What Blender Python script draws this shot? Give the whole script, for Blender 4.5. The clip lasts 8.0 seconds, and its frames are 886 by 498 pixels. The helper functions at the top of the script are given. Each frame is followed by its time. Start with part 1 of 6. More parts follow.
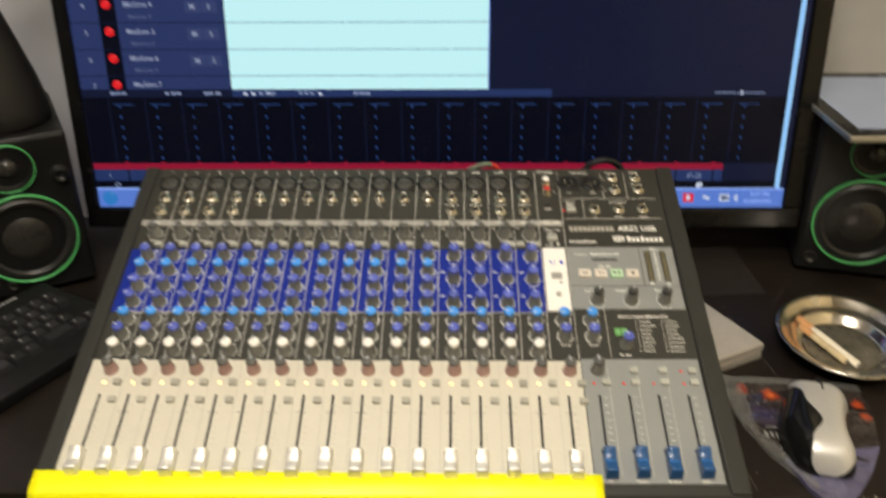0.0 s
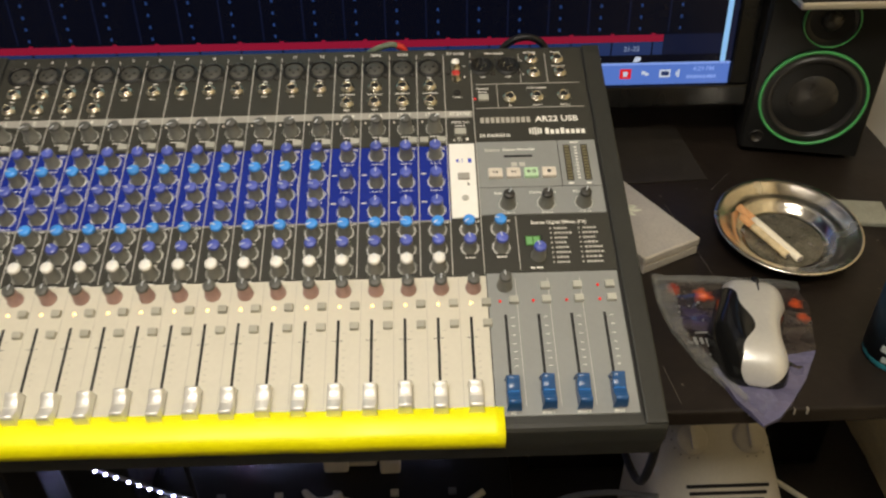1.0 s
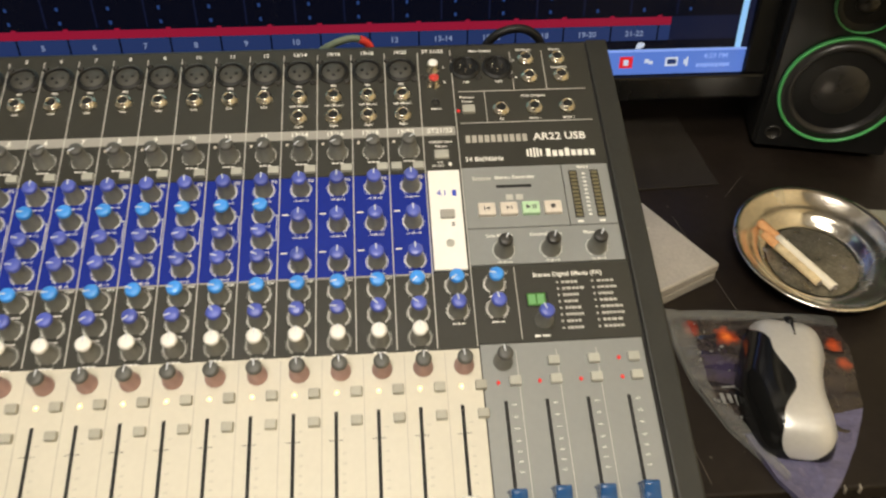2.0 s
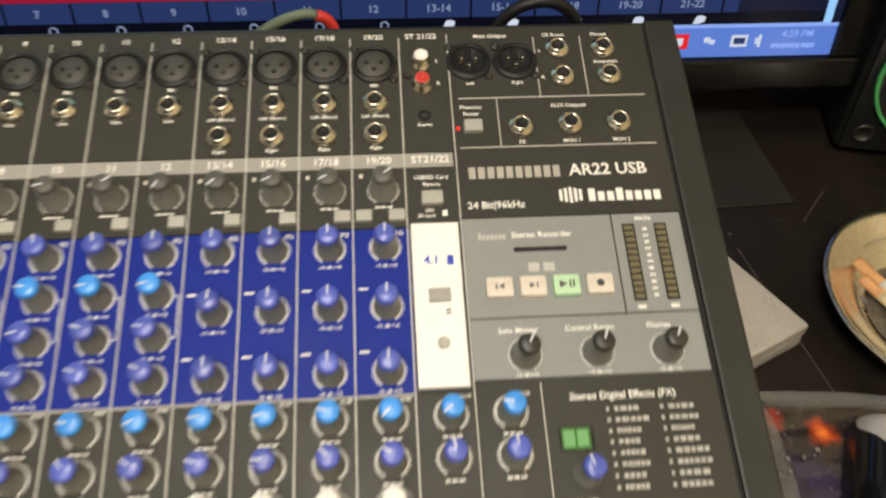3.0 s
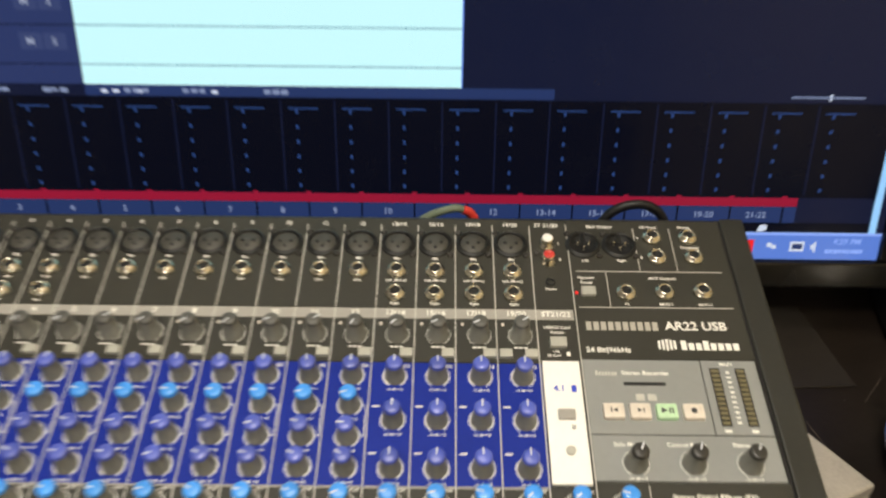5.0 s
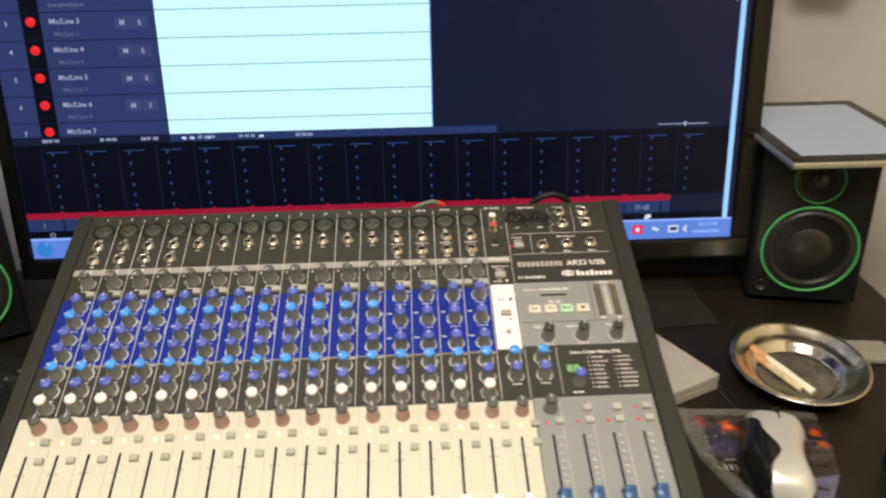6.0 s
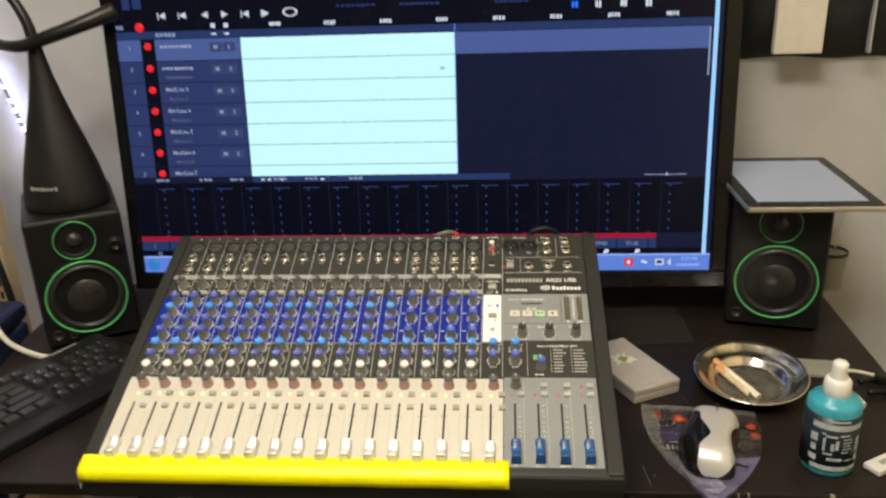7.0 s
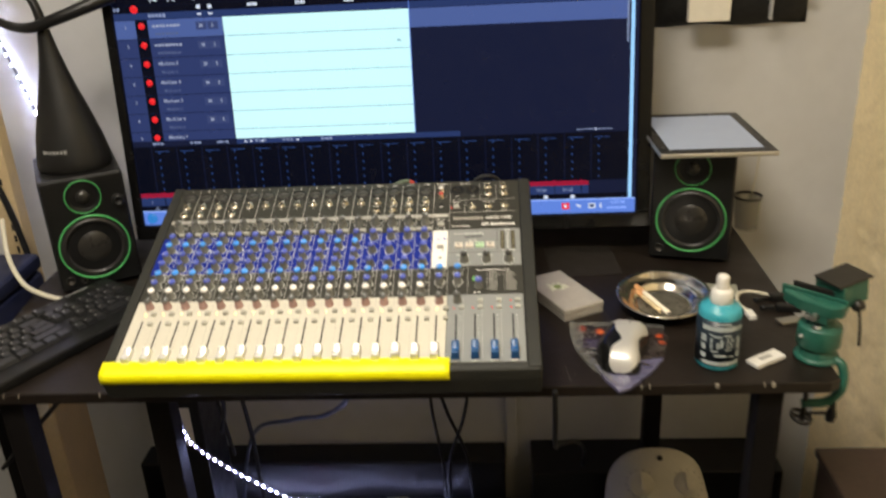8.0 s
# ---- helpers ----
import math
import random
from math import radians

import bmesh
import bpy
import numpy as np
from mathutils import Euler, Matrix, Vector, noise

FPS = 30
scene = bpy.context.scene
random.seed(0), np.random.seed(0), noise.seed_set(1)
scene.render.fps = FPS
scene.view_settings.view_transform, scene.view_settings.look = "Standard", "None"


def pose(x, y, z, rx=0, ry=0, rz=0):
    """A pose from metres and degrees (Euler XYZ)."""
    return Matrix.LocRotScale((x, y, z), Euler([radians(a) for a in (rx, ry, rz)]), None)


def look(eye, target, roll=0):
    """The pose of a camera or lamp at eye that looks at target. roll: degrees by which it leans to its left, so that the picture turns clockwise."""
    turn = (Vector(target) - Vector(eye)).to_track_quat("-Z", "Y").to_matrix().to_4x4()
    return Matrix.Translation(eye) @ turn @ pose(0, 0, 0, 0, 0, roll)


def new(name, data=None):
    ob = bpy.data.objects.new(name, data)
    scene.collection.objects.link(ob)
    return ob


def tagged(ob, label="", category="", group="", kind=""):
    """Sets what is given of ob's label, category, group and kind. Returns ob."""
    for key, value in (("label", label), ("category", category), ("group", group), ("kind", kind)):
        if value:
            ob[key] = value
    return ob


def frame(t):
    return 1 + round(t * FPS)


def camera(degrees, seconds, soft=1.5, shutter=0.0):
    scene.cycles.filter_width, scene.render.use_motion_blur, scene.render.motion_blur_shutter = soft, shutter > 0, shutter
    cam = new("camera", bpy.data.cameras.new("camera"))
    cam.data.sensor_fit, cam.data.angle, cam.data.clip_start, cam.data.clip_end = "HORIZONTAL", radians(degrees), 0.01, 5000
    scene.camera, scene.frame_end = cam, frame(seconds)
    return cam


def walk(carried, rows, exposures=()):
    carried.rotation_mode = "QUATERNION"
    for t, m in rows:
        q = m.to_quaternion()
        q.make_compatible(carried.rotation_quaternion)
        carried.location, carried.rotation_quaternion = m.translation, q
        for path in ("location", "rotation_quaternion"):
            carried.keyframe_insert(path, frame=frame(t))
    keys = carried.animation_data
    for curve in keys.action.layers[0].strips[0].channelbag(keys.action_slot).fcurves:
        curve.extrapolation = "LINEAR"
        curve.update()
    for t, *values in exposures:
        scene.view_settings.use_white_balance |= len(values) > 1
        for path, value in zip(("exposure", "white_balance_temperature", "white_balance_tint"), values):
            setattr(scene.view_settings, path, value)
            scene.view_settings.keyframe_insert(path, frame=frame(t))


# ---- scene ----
cam = camera(55.3, 8.0, soft=2.3, shutter=0.5)
PATH = [
    (0, (0.07, 0.063, 1.319), (0.039, 1.827, 0.378), -0.4),
    (0.5, (0.112, 0.103, 1.307), (0.131, 1.762, 0.19), -1.2),
    (0.7, (0.124, 0.128, 1.296), (0.147, 1.758, 0.139), -1.0),
    (1, (0.135, 0.164, 1.299), (0.172, 1.754, 0.086), -0.7),
    (1.5, (0.131, 0.252, 1.281), (0.232, 1.803, 0.023), 0.0),
    (1.7, (0.126, 0.282, 1.281), (0.249, 1.809, -0.005), 0.5),
    (2.8, (0.134, 0.47, 1.203), (0.268, 1.93, -0.157), 1.2),
    (3, (0.145, 0.519, 1.19), (0.276, 1.945, -0.206), 1.6),
    (3.5, (0.165, 0.59, 1.161), (0.269, 1.968, -0.285), 2.0),
    (4, (0.172, 0.602, 1.154), (0.279, 1.98, -0.291), 2.1),
    (4.5, (0.151, 0.552, 1.176), (0.169, 2.053, -0.145), 0.4),
    (4.7, (0.125, 0.5, 1.197), (0.117, 2.143, 0.056), 1.1),
    (5.8, (0.074, 0.125, 1.298), (0.128, 1.926, 0.428), -1.4),
    (6, (0.084, 0.081, 1.307), (0.149, 1.888, 0.453), -1.0),
    (6.5, (0.142, -0.053, 1.335), (0.138, 1.783, 0.544), -1.2),
    (7, (0.187, -0.159, 1.369), (0.034, 1.695, 0.633), -2.1),
    (7.3, (0.204, -0.209, 1.391), (0.027, 1.648, 0.671), -2.6),
    (7.5, (0.217, -0.25, 1.386), (0.051, 1.607, 0.661), -3.6),
    (8, (0.253, -0.362, 1.395), (0.122, 1.472, 0.607), -3.1),
]
EXPOSURES = [(0, -0.12), (0.5, -0.26), (1, -0.27), (1.5, -0.17), (2.2, -0.08), (3, -0.02), (4, 0.03), (4.7, 0.02), (5.8, 0.15), (6, 0.15), (6.5, 0.07), (7, 0.06), (8, 0.18)]
walk(cam, [(t, look(eye, target, roll)) for t, eye, target, roll in PATH], EXPOSURES)

# ---- world and lights ----
world = bpy.data.worlds.new("room_world")
scene.world = world
world.use_nodes = True
world.node_tree.nodes["Background"].inputs[0].default_value = (0.9, 0.95, 1.0, 1)
world.node_tree.nodes["Background"].inputs[1].default_value = 0.05


def area_lamp(name, at, target, sx, sy, watts, colour):
    d = bpy.data.lights.new(name, "AREA")
    d.shape, d.size, d.size_y, d.energy, d.color = "RECTANGLE", sx, sy, watts, colour
    ob = new(name, d)
    ob.matrix_world = look(at, target)
    return ob


area_lamp("ceiling_lamp_light", (-0.08, -0.34, 2.42), (-0.08, -0.32, 0), 0.7, 0.45, 32, (1.0, 0.915, 0.78))
area_lamp("desk_ceiling_light", (-0.02, 0.50, 2.42), (-0.02, 0.505, 0), 0.6, 0.35, 7, (1.0, 0.92, 0.80))

# ---- materials ----


def mat(name, colour, rough=0.5, metal=0.0, vary=0.12, scale=30.0, bump=0.0, bump_scale=200.0, emit=None, strength=0.0,
        coat=0.0, grime=0.0, per_object=0.0, spec=0.5):
    """A surface with two scales of variation in colour and roughness and a fine relief."""
    m = bpy.data.materials.new(name)
    m.use_nodes = True
    nt = m.node_tree
    b = nt.nodes["Principled BSDF"]
    b.inputs["Roughness"].default_value = rough
    b.inputs["Metallic"].default_value = metal
    b.inputs["Coat Weight"].default_value = coat
    b.inputs["Specular IOR Level"].default_value = spec
    tc = nt.nodes.new("ShaderNodeTexCoord")
    n1 = nt.nodes.new("ShaderNodeTexNoise")
    n1.inputs["Scale"].default_value, n1.inputs["Detail"].default_value = scale, 6
    n2 = nt.nodes.new("ShaderNodeTexNoise")
    n2.inputs["Scale"].default_value, n2.inputs["Detail"].default_value = scale * 9, 3
    add = nt.nodes.new("ShaderNodeMath")
    add.operation = "ADD"
    nt.links.new(tc.outputs["Object"], n1.inputs["Vector"])
    nt.links.new(tc.outputs["Object"], n2.inputs["Vector"])
    nt.links.new(n1.outputs["Fac"], add.inputs[0])
    nt.links.new(n2.outputs["Fac"], add.inputs[1])
    mr = nt.nodes.new("ShaderNodeMapRange")
    mr.inputs[1].default_value, mr.inputs[2].default_value = 0.6, 1.4
    mr.inputs[3].default_value, mr.inputs[4].default_value = 1 - vary, 1 + vary
    nt.links.new(add.outputs[0], mr.inputs[0])
    out = mr.outputs[0]
    if per_object:
        oi = nt.nodes.new("ShaderNodeObjectInfo")
        mo = nt.nodes.new("ShaderNodeMapRange")
        mo.inputs[3].default_value, mo.inputs[4].default_value = 1 - per_object, 1 + per_object
        nt.links.new(oi.outputs["Random"], mo.inputs[0])
        mu = nt.nodes.new("ShaderNodeMath")
        mu.operation = "MULTIPLY"
        nt.links.new(out, mu.inputs[0])
        nt.links.new(mo.outputs[0], mu.inputs[1])
        out = mu.outputs[0]
    mix = nt.nodes.new("ShaderNodeVectorMath")
    mix.operation = "SCALE"
    mix.inputs[0].default_value = colour[:3]
    nt.links.new(out, mix.inputs["Scale"])
    colour_out = mix.outputs[0]
    if grime:
        n3 = nt.nodes.new("ShaderNodeTexNoise")
        n3.inputs["Scale"].default_value, n3.inputs["Detail"].default_value = scale * 0.35, 8
        nt.links.new(tc.outputs["Object"], n3.inputs["Vector"])
        gr = nt.nodes.new("ShaderNodeMapRange")
        gr.inputs[1].default_value, gr.inputs[2].default_value, gr.inputs[4].default_value = 0.52, 0.75, grime
        nt.links.new(n3.outputs["Fac"], gr.inputs[0])
        mx = nt.nodes.new("ShaderNodeMix")
        mx.data_type = "RGBA"
        mx.inputs[7].default_value = (0.30, 0.27, 0.23, 1)
        nt.links.new(gr.outputs[0], mx.inputs[0])
        nt.links.new(colour_out, mx.inputs[6])
        colour_out = mx.outputs[2]
    nt.links.new(colour_out, b.inputs["Base Color"])
    rr = nt.nodes.new("ShaderNodeMapRange")
    rr.inputs[1].default_value, rr.inputs[2].default_value = 0.3, 0.7
    rr.inputs[3].default_value, rr.inputs[4].default_value = max(0.02, rough - 0.08), min(1, rough + 0.1)
    nt.links.new(n1.outputs["Fac"], rr.inputs[0])
    nt.links.new(rr.outputs[0], b.inputs["Roughness"])
    if bump:
        n4 = nt.nodes.new("ShaderNodeTexNoise")
        n4.inputs["Scale"].default_value, n4.inputs["Detail"].default_value = bump_scale, 4
        nt.links.new(tc.outputs["Object"], n4.inputs["Vector"])
        bp = nt.nodes.new("ShaderNodeBump")
        bp.inputs["Strength"].default_value, bp.inputs["Distance"].default_value = bump, 0.002
        nt.links.new(n4.outputs["Fac"], bp.inputs["Height"])
        nt.links.new(bp.outputs[0], b.inputs["Normal"])
    if emit:
        b.inputs["Emission Color"].default_value = (*emit, 1)
        b.inputs["Emission Strength"].default_value = strength
    return m


def glow(name, emit, strength=1.0, base=(0.003, 0.003, 0.004), rough=0.2):
    return mat(name, base, rough, vary=0.05, emit=emit, strength=strength, spec=0.15)


def glass(name, colour=(1, 1, 1), rough=0.03, alpha=0.25):
    m = mat(name, colour, rough, vary=0.05)
    b = m.node_tree.nodes["Principled BSDF"]
    b.inputs["Alpha"].default_value = alpha
    return m


M_CASE = mat("case_black_plastic", (0.021, 0.0215, 0.018), 0.5, vary=0.15, bump=0.05, bump_scale=1500, spec=0.4)
M_PANEL = mat("panel_dark_enamel", (0.029, 0.0285, 0.022), 0.5, vary=0.07, bump=0.05, bump_scale=1500, spec=0.4)
M_BLUE = mat("panel_blue_enamel", (0.009, 0.024, 0.25), 0.45, vary=0.08, spec=0.15)
M_WHITE = mat("panel_cream_enamel", (0.58, 0.552, 0.46), 0.45, vary=0.04)
M_GREY = mat("panel_grey_enamel", (0.24, 0.25, 0.245), 0.45, vary=0.05)
M_STRIP = mat("panel_strip_grey", (0.33, 0.32, 0.29), 0.45, vary=0.05)
M_BT = mat("panel_pure_white", (0.86, 0.85, 0.81), 0.4, vary=0.03)
M_PRINT = mat("white_print", (0.84, 0.83, 0.78), 0.5, vary=0.05)
M_LINE = mat("pale_divider_print", (0.50, 0.49, 0.45), 0.5, vary=0.12)
M_FAINT = mat("faint_grey_print", (0.42, 0.40, 0.35), 0.5, vary=0.1)
M_DARKPRINT = mat("dark_print", (0.05, 0.05, 0.05), 0.5)
M_DIALMARK = mat("dial_mark_print", (0.36, 0.33, 0.28), 0.5)
M_BLUEPRINT = mat("blue_print", (0.03, 0.06, 0.5), 0.5)
M_HOLE = mat("deep_black", (0.004, 0.004, 0.004), 0.7)
M_KNOB = mat("knob_grey_rubber", (0.165, 0.166, 0.148), 0.36, vary=0.12, scale=400, per_object=0.1)
M_KNOBCAP = mat("knob_dark_cap", (0.085, 0.085, 0.078), 0.4, per_object=0.1)
M_CAPDARK = mat("knob_black_cap", (0.030, 0.029, 0.026), 0.35)
M_CAPBLUE = mat("cap_blue", (0.075, 0.105, 0.46), 0.36, per_object=0.16, coat=0.5)
M_CAPSKY = mat("cap_sky_blue", (0.05, 0.29, 0.82), 0.36, per_object=0.08, coat=0.4)
M_CAPWHITE = mat("cap_white", (0.82, 0.81, 0.77), 0.35)
M_PINK = mat("knob_brown_red", (0.37, 0.235, 0.21), 0.42, per_object=0.1)
M_POINT = mat("pointer_pale", (0.62, 0.66, 0.72), 0.4)
M_BTN = mat("button_pale_grey", (0.42, 0.42, 0.37), 0.4, per_object=0.07)
M_BTNC = mat("button_olive_grey", (0.38, 0.37, 0.31), 0.45, per_object=0.10)
M_BTNW = mat("button_white", (0.66, 0.60, 0.52), 0.4)
M_BTNG = mat("button_green_lit", (0.46, 0.64, 0.42), 0.4, emit=(0.3, 1.0, 0.35), strength=0.05)
M_FADER = mat("fader_cap_silver", (0.84, 0.83, 0.79), 0.48, metal=0.7, vary=0.05, per_object=0.06)
M_FADERB = mat("fader_cap_blue", (0.017, 0.080, 0.23), 0.3, vary=0.08)
M_CHROME = mat("nickel", (0.62, 0.58, 0.48), 0.22, metal=1.0, vary=0.1, scale=200)
M_STEEL = mat("worn_steel", (0.5, 0.5, 0.48), 0.35, metal=1.0, vary=0.15, scale=60)
M_XLR = mat("socket_black", (0.008, 0.008, 0.0075), 0.42, vary=0.1, spec=0.4)
M_XLRF = mat("socket_face", (0.050, 0.048, 0.040), 0.5, vary=0.1)
M_RED = mat("red_plastic", (0.55, 0.04, 0.03), 0.35)
M_LEDO = glow("led_orange", (1.0, 0.55, 0.15), 5.0, (0.7, 0.5, 0.3))
M_LEDR = glow("led_red", (1.0, 0.05, 0.04), 0.5, (0.5, 0.03, 0.03))
M_LCD = glow("lcd_green", (0.20, 0.45, 0.10), 0.5)
M_LCDLIT = glow("lcd_lit_digit", (0.42, 0.85, 0.28), 0.6)
M_METER = mat("meter_dim_segment", (0.16, 0.14, 0.075), 0.35)
M_TAPE = mat("yellow_tape", (0.92, 0.88, 0.0), 0.42, vary=0.05, scale=25, bump=0.15, bump_scale=60)
M_DESK = mat("desk_dark_lacquer", (0.0125, 0.0088, 0.0066), 0.42, vary=0.4, scale=14, bump=0.12, bump_scale=90, spec=0.35)
M_CHIP = mat("bare_chip", (0.28, 0.25, 0.20), 0.7, vary=0.2)
M_WALL = mat("painted_wall", (0.53, 0.53, 0.525), 0.8, vary=0.05, scale=3, bump=0.15, bump_scale=80)
# for the unseen front wall: dark so that little light bounces back
M_WALLFAR = mat("unseen_bounce_cutting_wall", (0.12, 0.105, 0.09), 0.85, vary=0.06, scale=3, bump=0.15, bump_scale=80)
M_FLOOR = mat("dark_floor", (0.022, 0.018, 0.016), 0.5, vary=0.3, scale=8)
M_CEIL = mat("white_ceiling", (0.70, 0.69, 0.66), 0.9, vary=0.03, scale=2)
M_CREAM = mat("cream_stone_plaster", (0.92, 0.76, 0.46), 0.85, vary=0.12, scale=12, bump=0.9, bump_scale=50)
M_BLACKPL = mat("black_plastic", (0.008, 0.008, 0.008), 0.36, vary=0.15, scale=40, spec=0.35)
M_BLACKMATT = mat("black_matt_vinyl", (0.007, 0.0066, 0.006), 0.5, vary=0.15, bump=0.12, bump_scale=700, spec=0.4)
M_CONE = mat("speaker_cone_black", (0.020, 0.019, 0.018), 0.35, vary=0.1)
M_DOME = mat("speaker_dome", (0.026, 0.024, 0.021), 0.30, vary=0.12)
M_GREEN = mat("green_ring", (0.075, 0.38, 0.115), 0.4, vary=0.22, scale=60)
M_BEZEL = mat("bezel_gloss_black", (0.005, 0.005, 0.005), 0.2, vary=0.1, spec=0.3)
M_ALU = mat("aluminium", (0.55, 0.54, 0.51), 0.4, metal=0.9, vary=0.08, scale=90)
M_TIN = mat("brushed_tin", (0.47, 0.44, 0.39), 0.45, metal=0.25, vary=0.14, scale=45, bump=0.08, bump_scale=300)
M_TRAY = mat("polished_steel_tray", (0.80, 0.76, 0.69), 0.20, metal=1.0, vary=0.14, scale=35, bump=0.14, bump_scale=28)
M_ASH = mat("ash", (0.16, 0.14, 0.12), 0.9, vary=0.4, scale=300)
M_CIG = mat("cigarette_paper", (0.80, 0.74, 0.60), 0.7, vary=0.06, scale=150)
M_STUB = mat("yellowed_paper", (0.62, 0.50, 0.30), 0.75, vary=0.4, scale=120)
M_FILTER = mat("cork_filter", (0.60, 0.31, 0.13), 0.7, vary=0.25, scale=300)
M_TEAL = mat("teal_liquid_plastic", (0.045, 0.34, 0.43), 0.3, vary=0.08)
M_LABEL = mat("bottle_label_navy", (0.008, 0.018, 0.03), 0.4, vary=0.15)
M_CAPPL = mat("bottle_white_plastic", (0.75, 0.73, 0.68), 0.4, vary=0.04)
M_VISE = mat("vise_green_enamel", (0.020, 0.108, 0.076), 0.36, vary=0.18, scale=50, grime=0.12)
M_DKMETAL = mat("dark_oily_metal", (0.05, 0.047, 0.043), 0.42, metal=0.7, vary=0.2)
M_HEATER = mat("heater_ivory_plastic", (0.62, 0.58, 0.49), 0.45, vary=0.06, grime=0.08)
M_CABLEW = mat("white_cable", (0.62, 0.58, 0.46), 0.5)
M_CABLEB = mat("black_cable", (0.010, 0.010, 0.011), 0.5, spec=0.3)
M_CABLEBL = mat("slate_blue_cable", (0.06, 0.075, 0.13), 0.5)
M_CABLEG = mat("grey_green_cable", (0.12, 0.15, 0.10), 0.5)
M_KEY = mat("key_black", (0.020, 0.020, 0.021), 0.38, per_object=0.2)
M_LEGEND = mat("key_legend", (0.35, 0.35, 0.34), 0.5)
M_WOODPALE = mat("pale_wood_rail", (0.55, 0.42, 0.24), 0.6, vary=0.12, scale=25)
M_BROWN = mat("brown_cabinet", (0.048, 0.029, 0.022), 0.45, vary=0.2, scale=10)
M_LEGBLACK = mat("black_leg_paint", (0.007, 0.006, 0.006), 0.6, vary=0.3, spec=0.12)
M_LED = glow("white_led", (0.52, 0.55, 1.0), 170.0, (0.7, 0.7, 0.8))
M_LEDWALL = glow("white_led_bright", (0.62, 0.66, 1.0), 330.0, (0.7, 0.7, 0.8))
M_LEDTAPE = mat("led_tape_backing", (0.14, 0.145, 0.17), 0.5)
M_NAVY = mat("navy_case", (0.010, 0.014, 0.045), 0.5)
M_MOUSEW = mat("mouse_silver", (0.64, 0.63, 0.60), 0.36, vary=0.06, metal=0.4)
M_MOUSEB = mat("mouse_black_gloss", (0.008, 0.008, 0.008), 0.16)
M_PACKV = mat("pack_violet_foil", (0.10, 0.095, 0.17), 0.3, vary=0.3, scale=30, bump=0.5, bump_scale=80, coat=0.5)
M_PACKPRINT = mat("pack_pale_print", (0.20, 0.20, 0.19), 0.35, vary=0.4, scale=200)
M_FABRIC = mat("black_cloth", (0.012, 0.012, 0.012), 0.9, vary=0.2, scale=90, bump=0.3, bump_scale=500)
M_FABRICW = mat("cream_cloth", (0.66, 0.62, 0.52), 0.9, vary=0.08, scale=60, bump=0.3, bump_scale=400)

# ---- mesh helpers ----


def box(bm, x0, x1, y0, y1, z0, z1, bevel=0.0, seg=2):
    r = bmesh.ops.create_cube(bm, size=1.0, matrix=Matrix.Translation(((x0 + x1) / 2, (y0 + y1) / 2, (z0 + z1) / 2))
                              @ Matrix.Diagonal((x1 - x0, y1 - y0, z1 - z0, 1)))
    if bevel:
        es = list({e for v in r["verts"] for e in v.link_edges})
        bmesh.ops.bevel(bm, geom=es, offset=bevel, segments=seg, affect="EDGES", profile=0.6)
    return bm


def lathe(bm, profile, seg=24, at=(0, 0, 0), sx=1.0, sy=1.0, closed=False):
    """Turns (radius, height) pairs round the z axis."""
    rings = []
    for r, z in profile:
        if r < 1e-6:
            rings.append([bm.verts.new((at[0], at[1], at[2] + z))])
        else:
            rings.append([bm.verts.new((at[0] + sx * r * math.cos(2 * math.pi * k / seg),
                                        at[1] + sy * r * math.sin(2 * math.pi * k / seg), at[2] + z)) for k in range(seg)])
    pairs = list(zip(rings, rings[1:]))
    if closed:
        pairs.append((rings[-1], rings[0]))
    for a, b in pairs:
        for k in range(seg):
            j = (k + 1) % seg
            if len(a) == 1 and len(b) == 1:
                continue
            if len(a) == 1:
                f = bm.faces.new((a[0], b[j], b[k]))
            elif len(b) == 1:
                f = bm.faces.new((a[k], a[j], b[0]))
            else:
                f = bm.faces.new((a[k], a[j], b[j], b[k]))
            f.smooth = True
    bmesh.ops.recalc_face_normals(bm, faces=bm.faces[:])
    return bm


def smooth_line(points, steps=8):
    """A Catmull-Rom line through the points."""
    p = [Vector(q) for q in points]
    p = [2 * p[0] - p[1]] + p + [2 * p[-1] - p[-2]]
    out = []
    for i in range(1, len(p) - 2):
        for s in range(steps):
            t = s / steps
            a, b, c, d = p[i - 1], p[i], p[i + 1], p[i + 2]
            out.append(0.5 * ((2 * b) + (c - a) * t + (2 * a - 5 * b + 4 * c - d) * t * t + (3 * b - a - 3 * c + d) * t ** 3))
    out.append(p[-2])
    return out


def tube(bm, points, r, seg=8, steps=8, r_end=None):
    line = smooth_line(points, steps)
    up = Vector((0.31, 0.2, 0.93))
    rings = []
    for i, q in enumerate(line):
        d = (line[min(i + 1, len(line) - 1)] - line[max(i - 1, 0)]).normalized()
        a = d.cross(up).normalized()
        b = d.cross(a)
        rr = r if r_end is None else r + (r_end - r) * i / (len(line) - 1)
        rings.append([bm.verts.new(q + rr * (a * math.cos(2 * math.pi * k / seg) + b * math.sin(2 * math.pi * k / seg))) for k in range(seg)])
    for a, b in zip(rings, rings[1:]):
        for k in range(seg):
            bm.faces.new((a[k], a[(k + 1) % seg], b[(k + 1) % seg], b[k])).smooth = True
    bm.faces.new(rings[0][::-1])
    bm.faces.new(rings[-1])
    bmesh.ops.recalc_face_normals(bm, faces=bm.faces[:])
    return bm


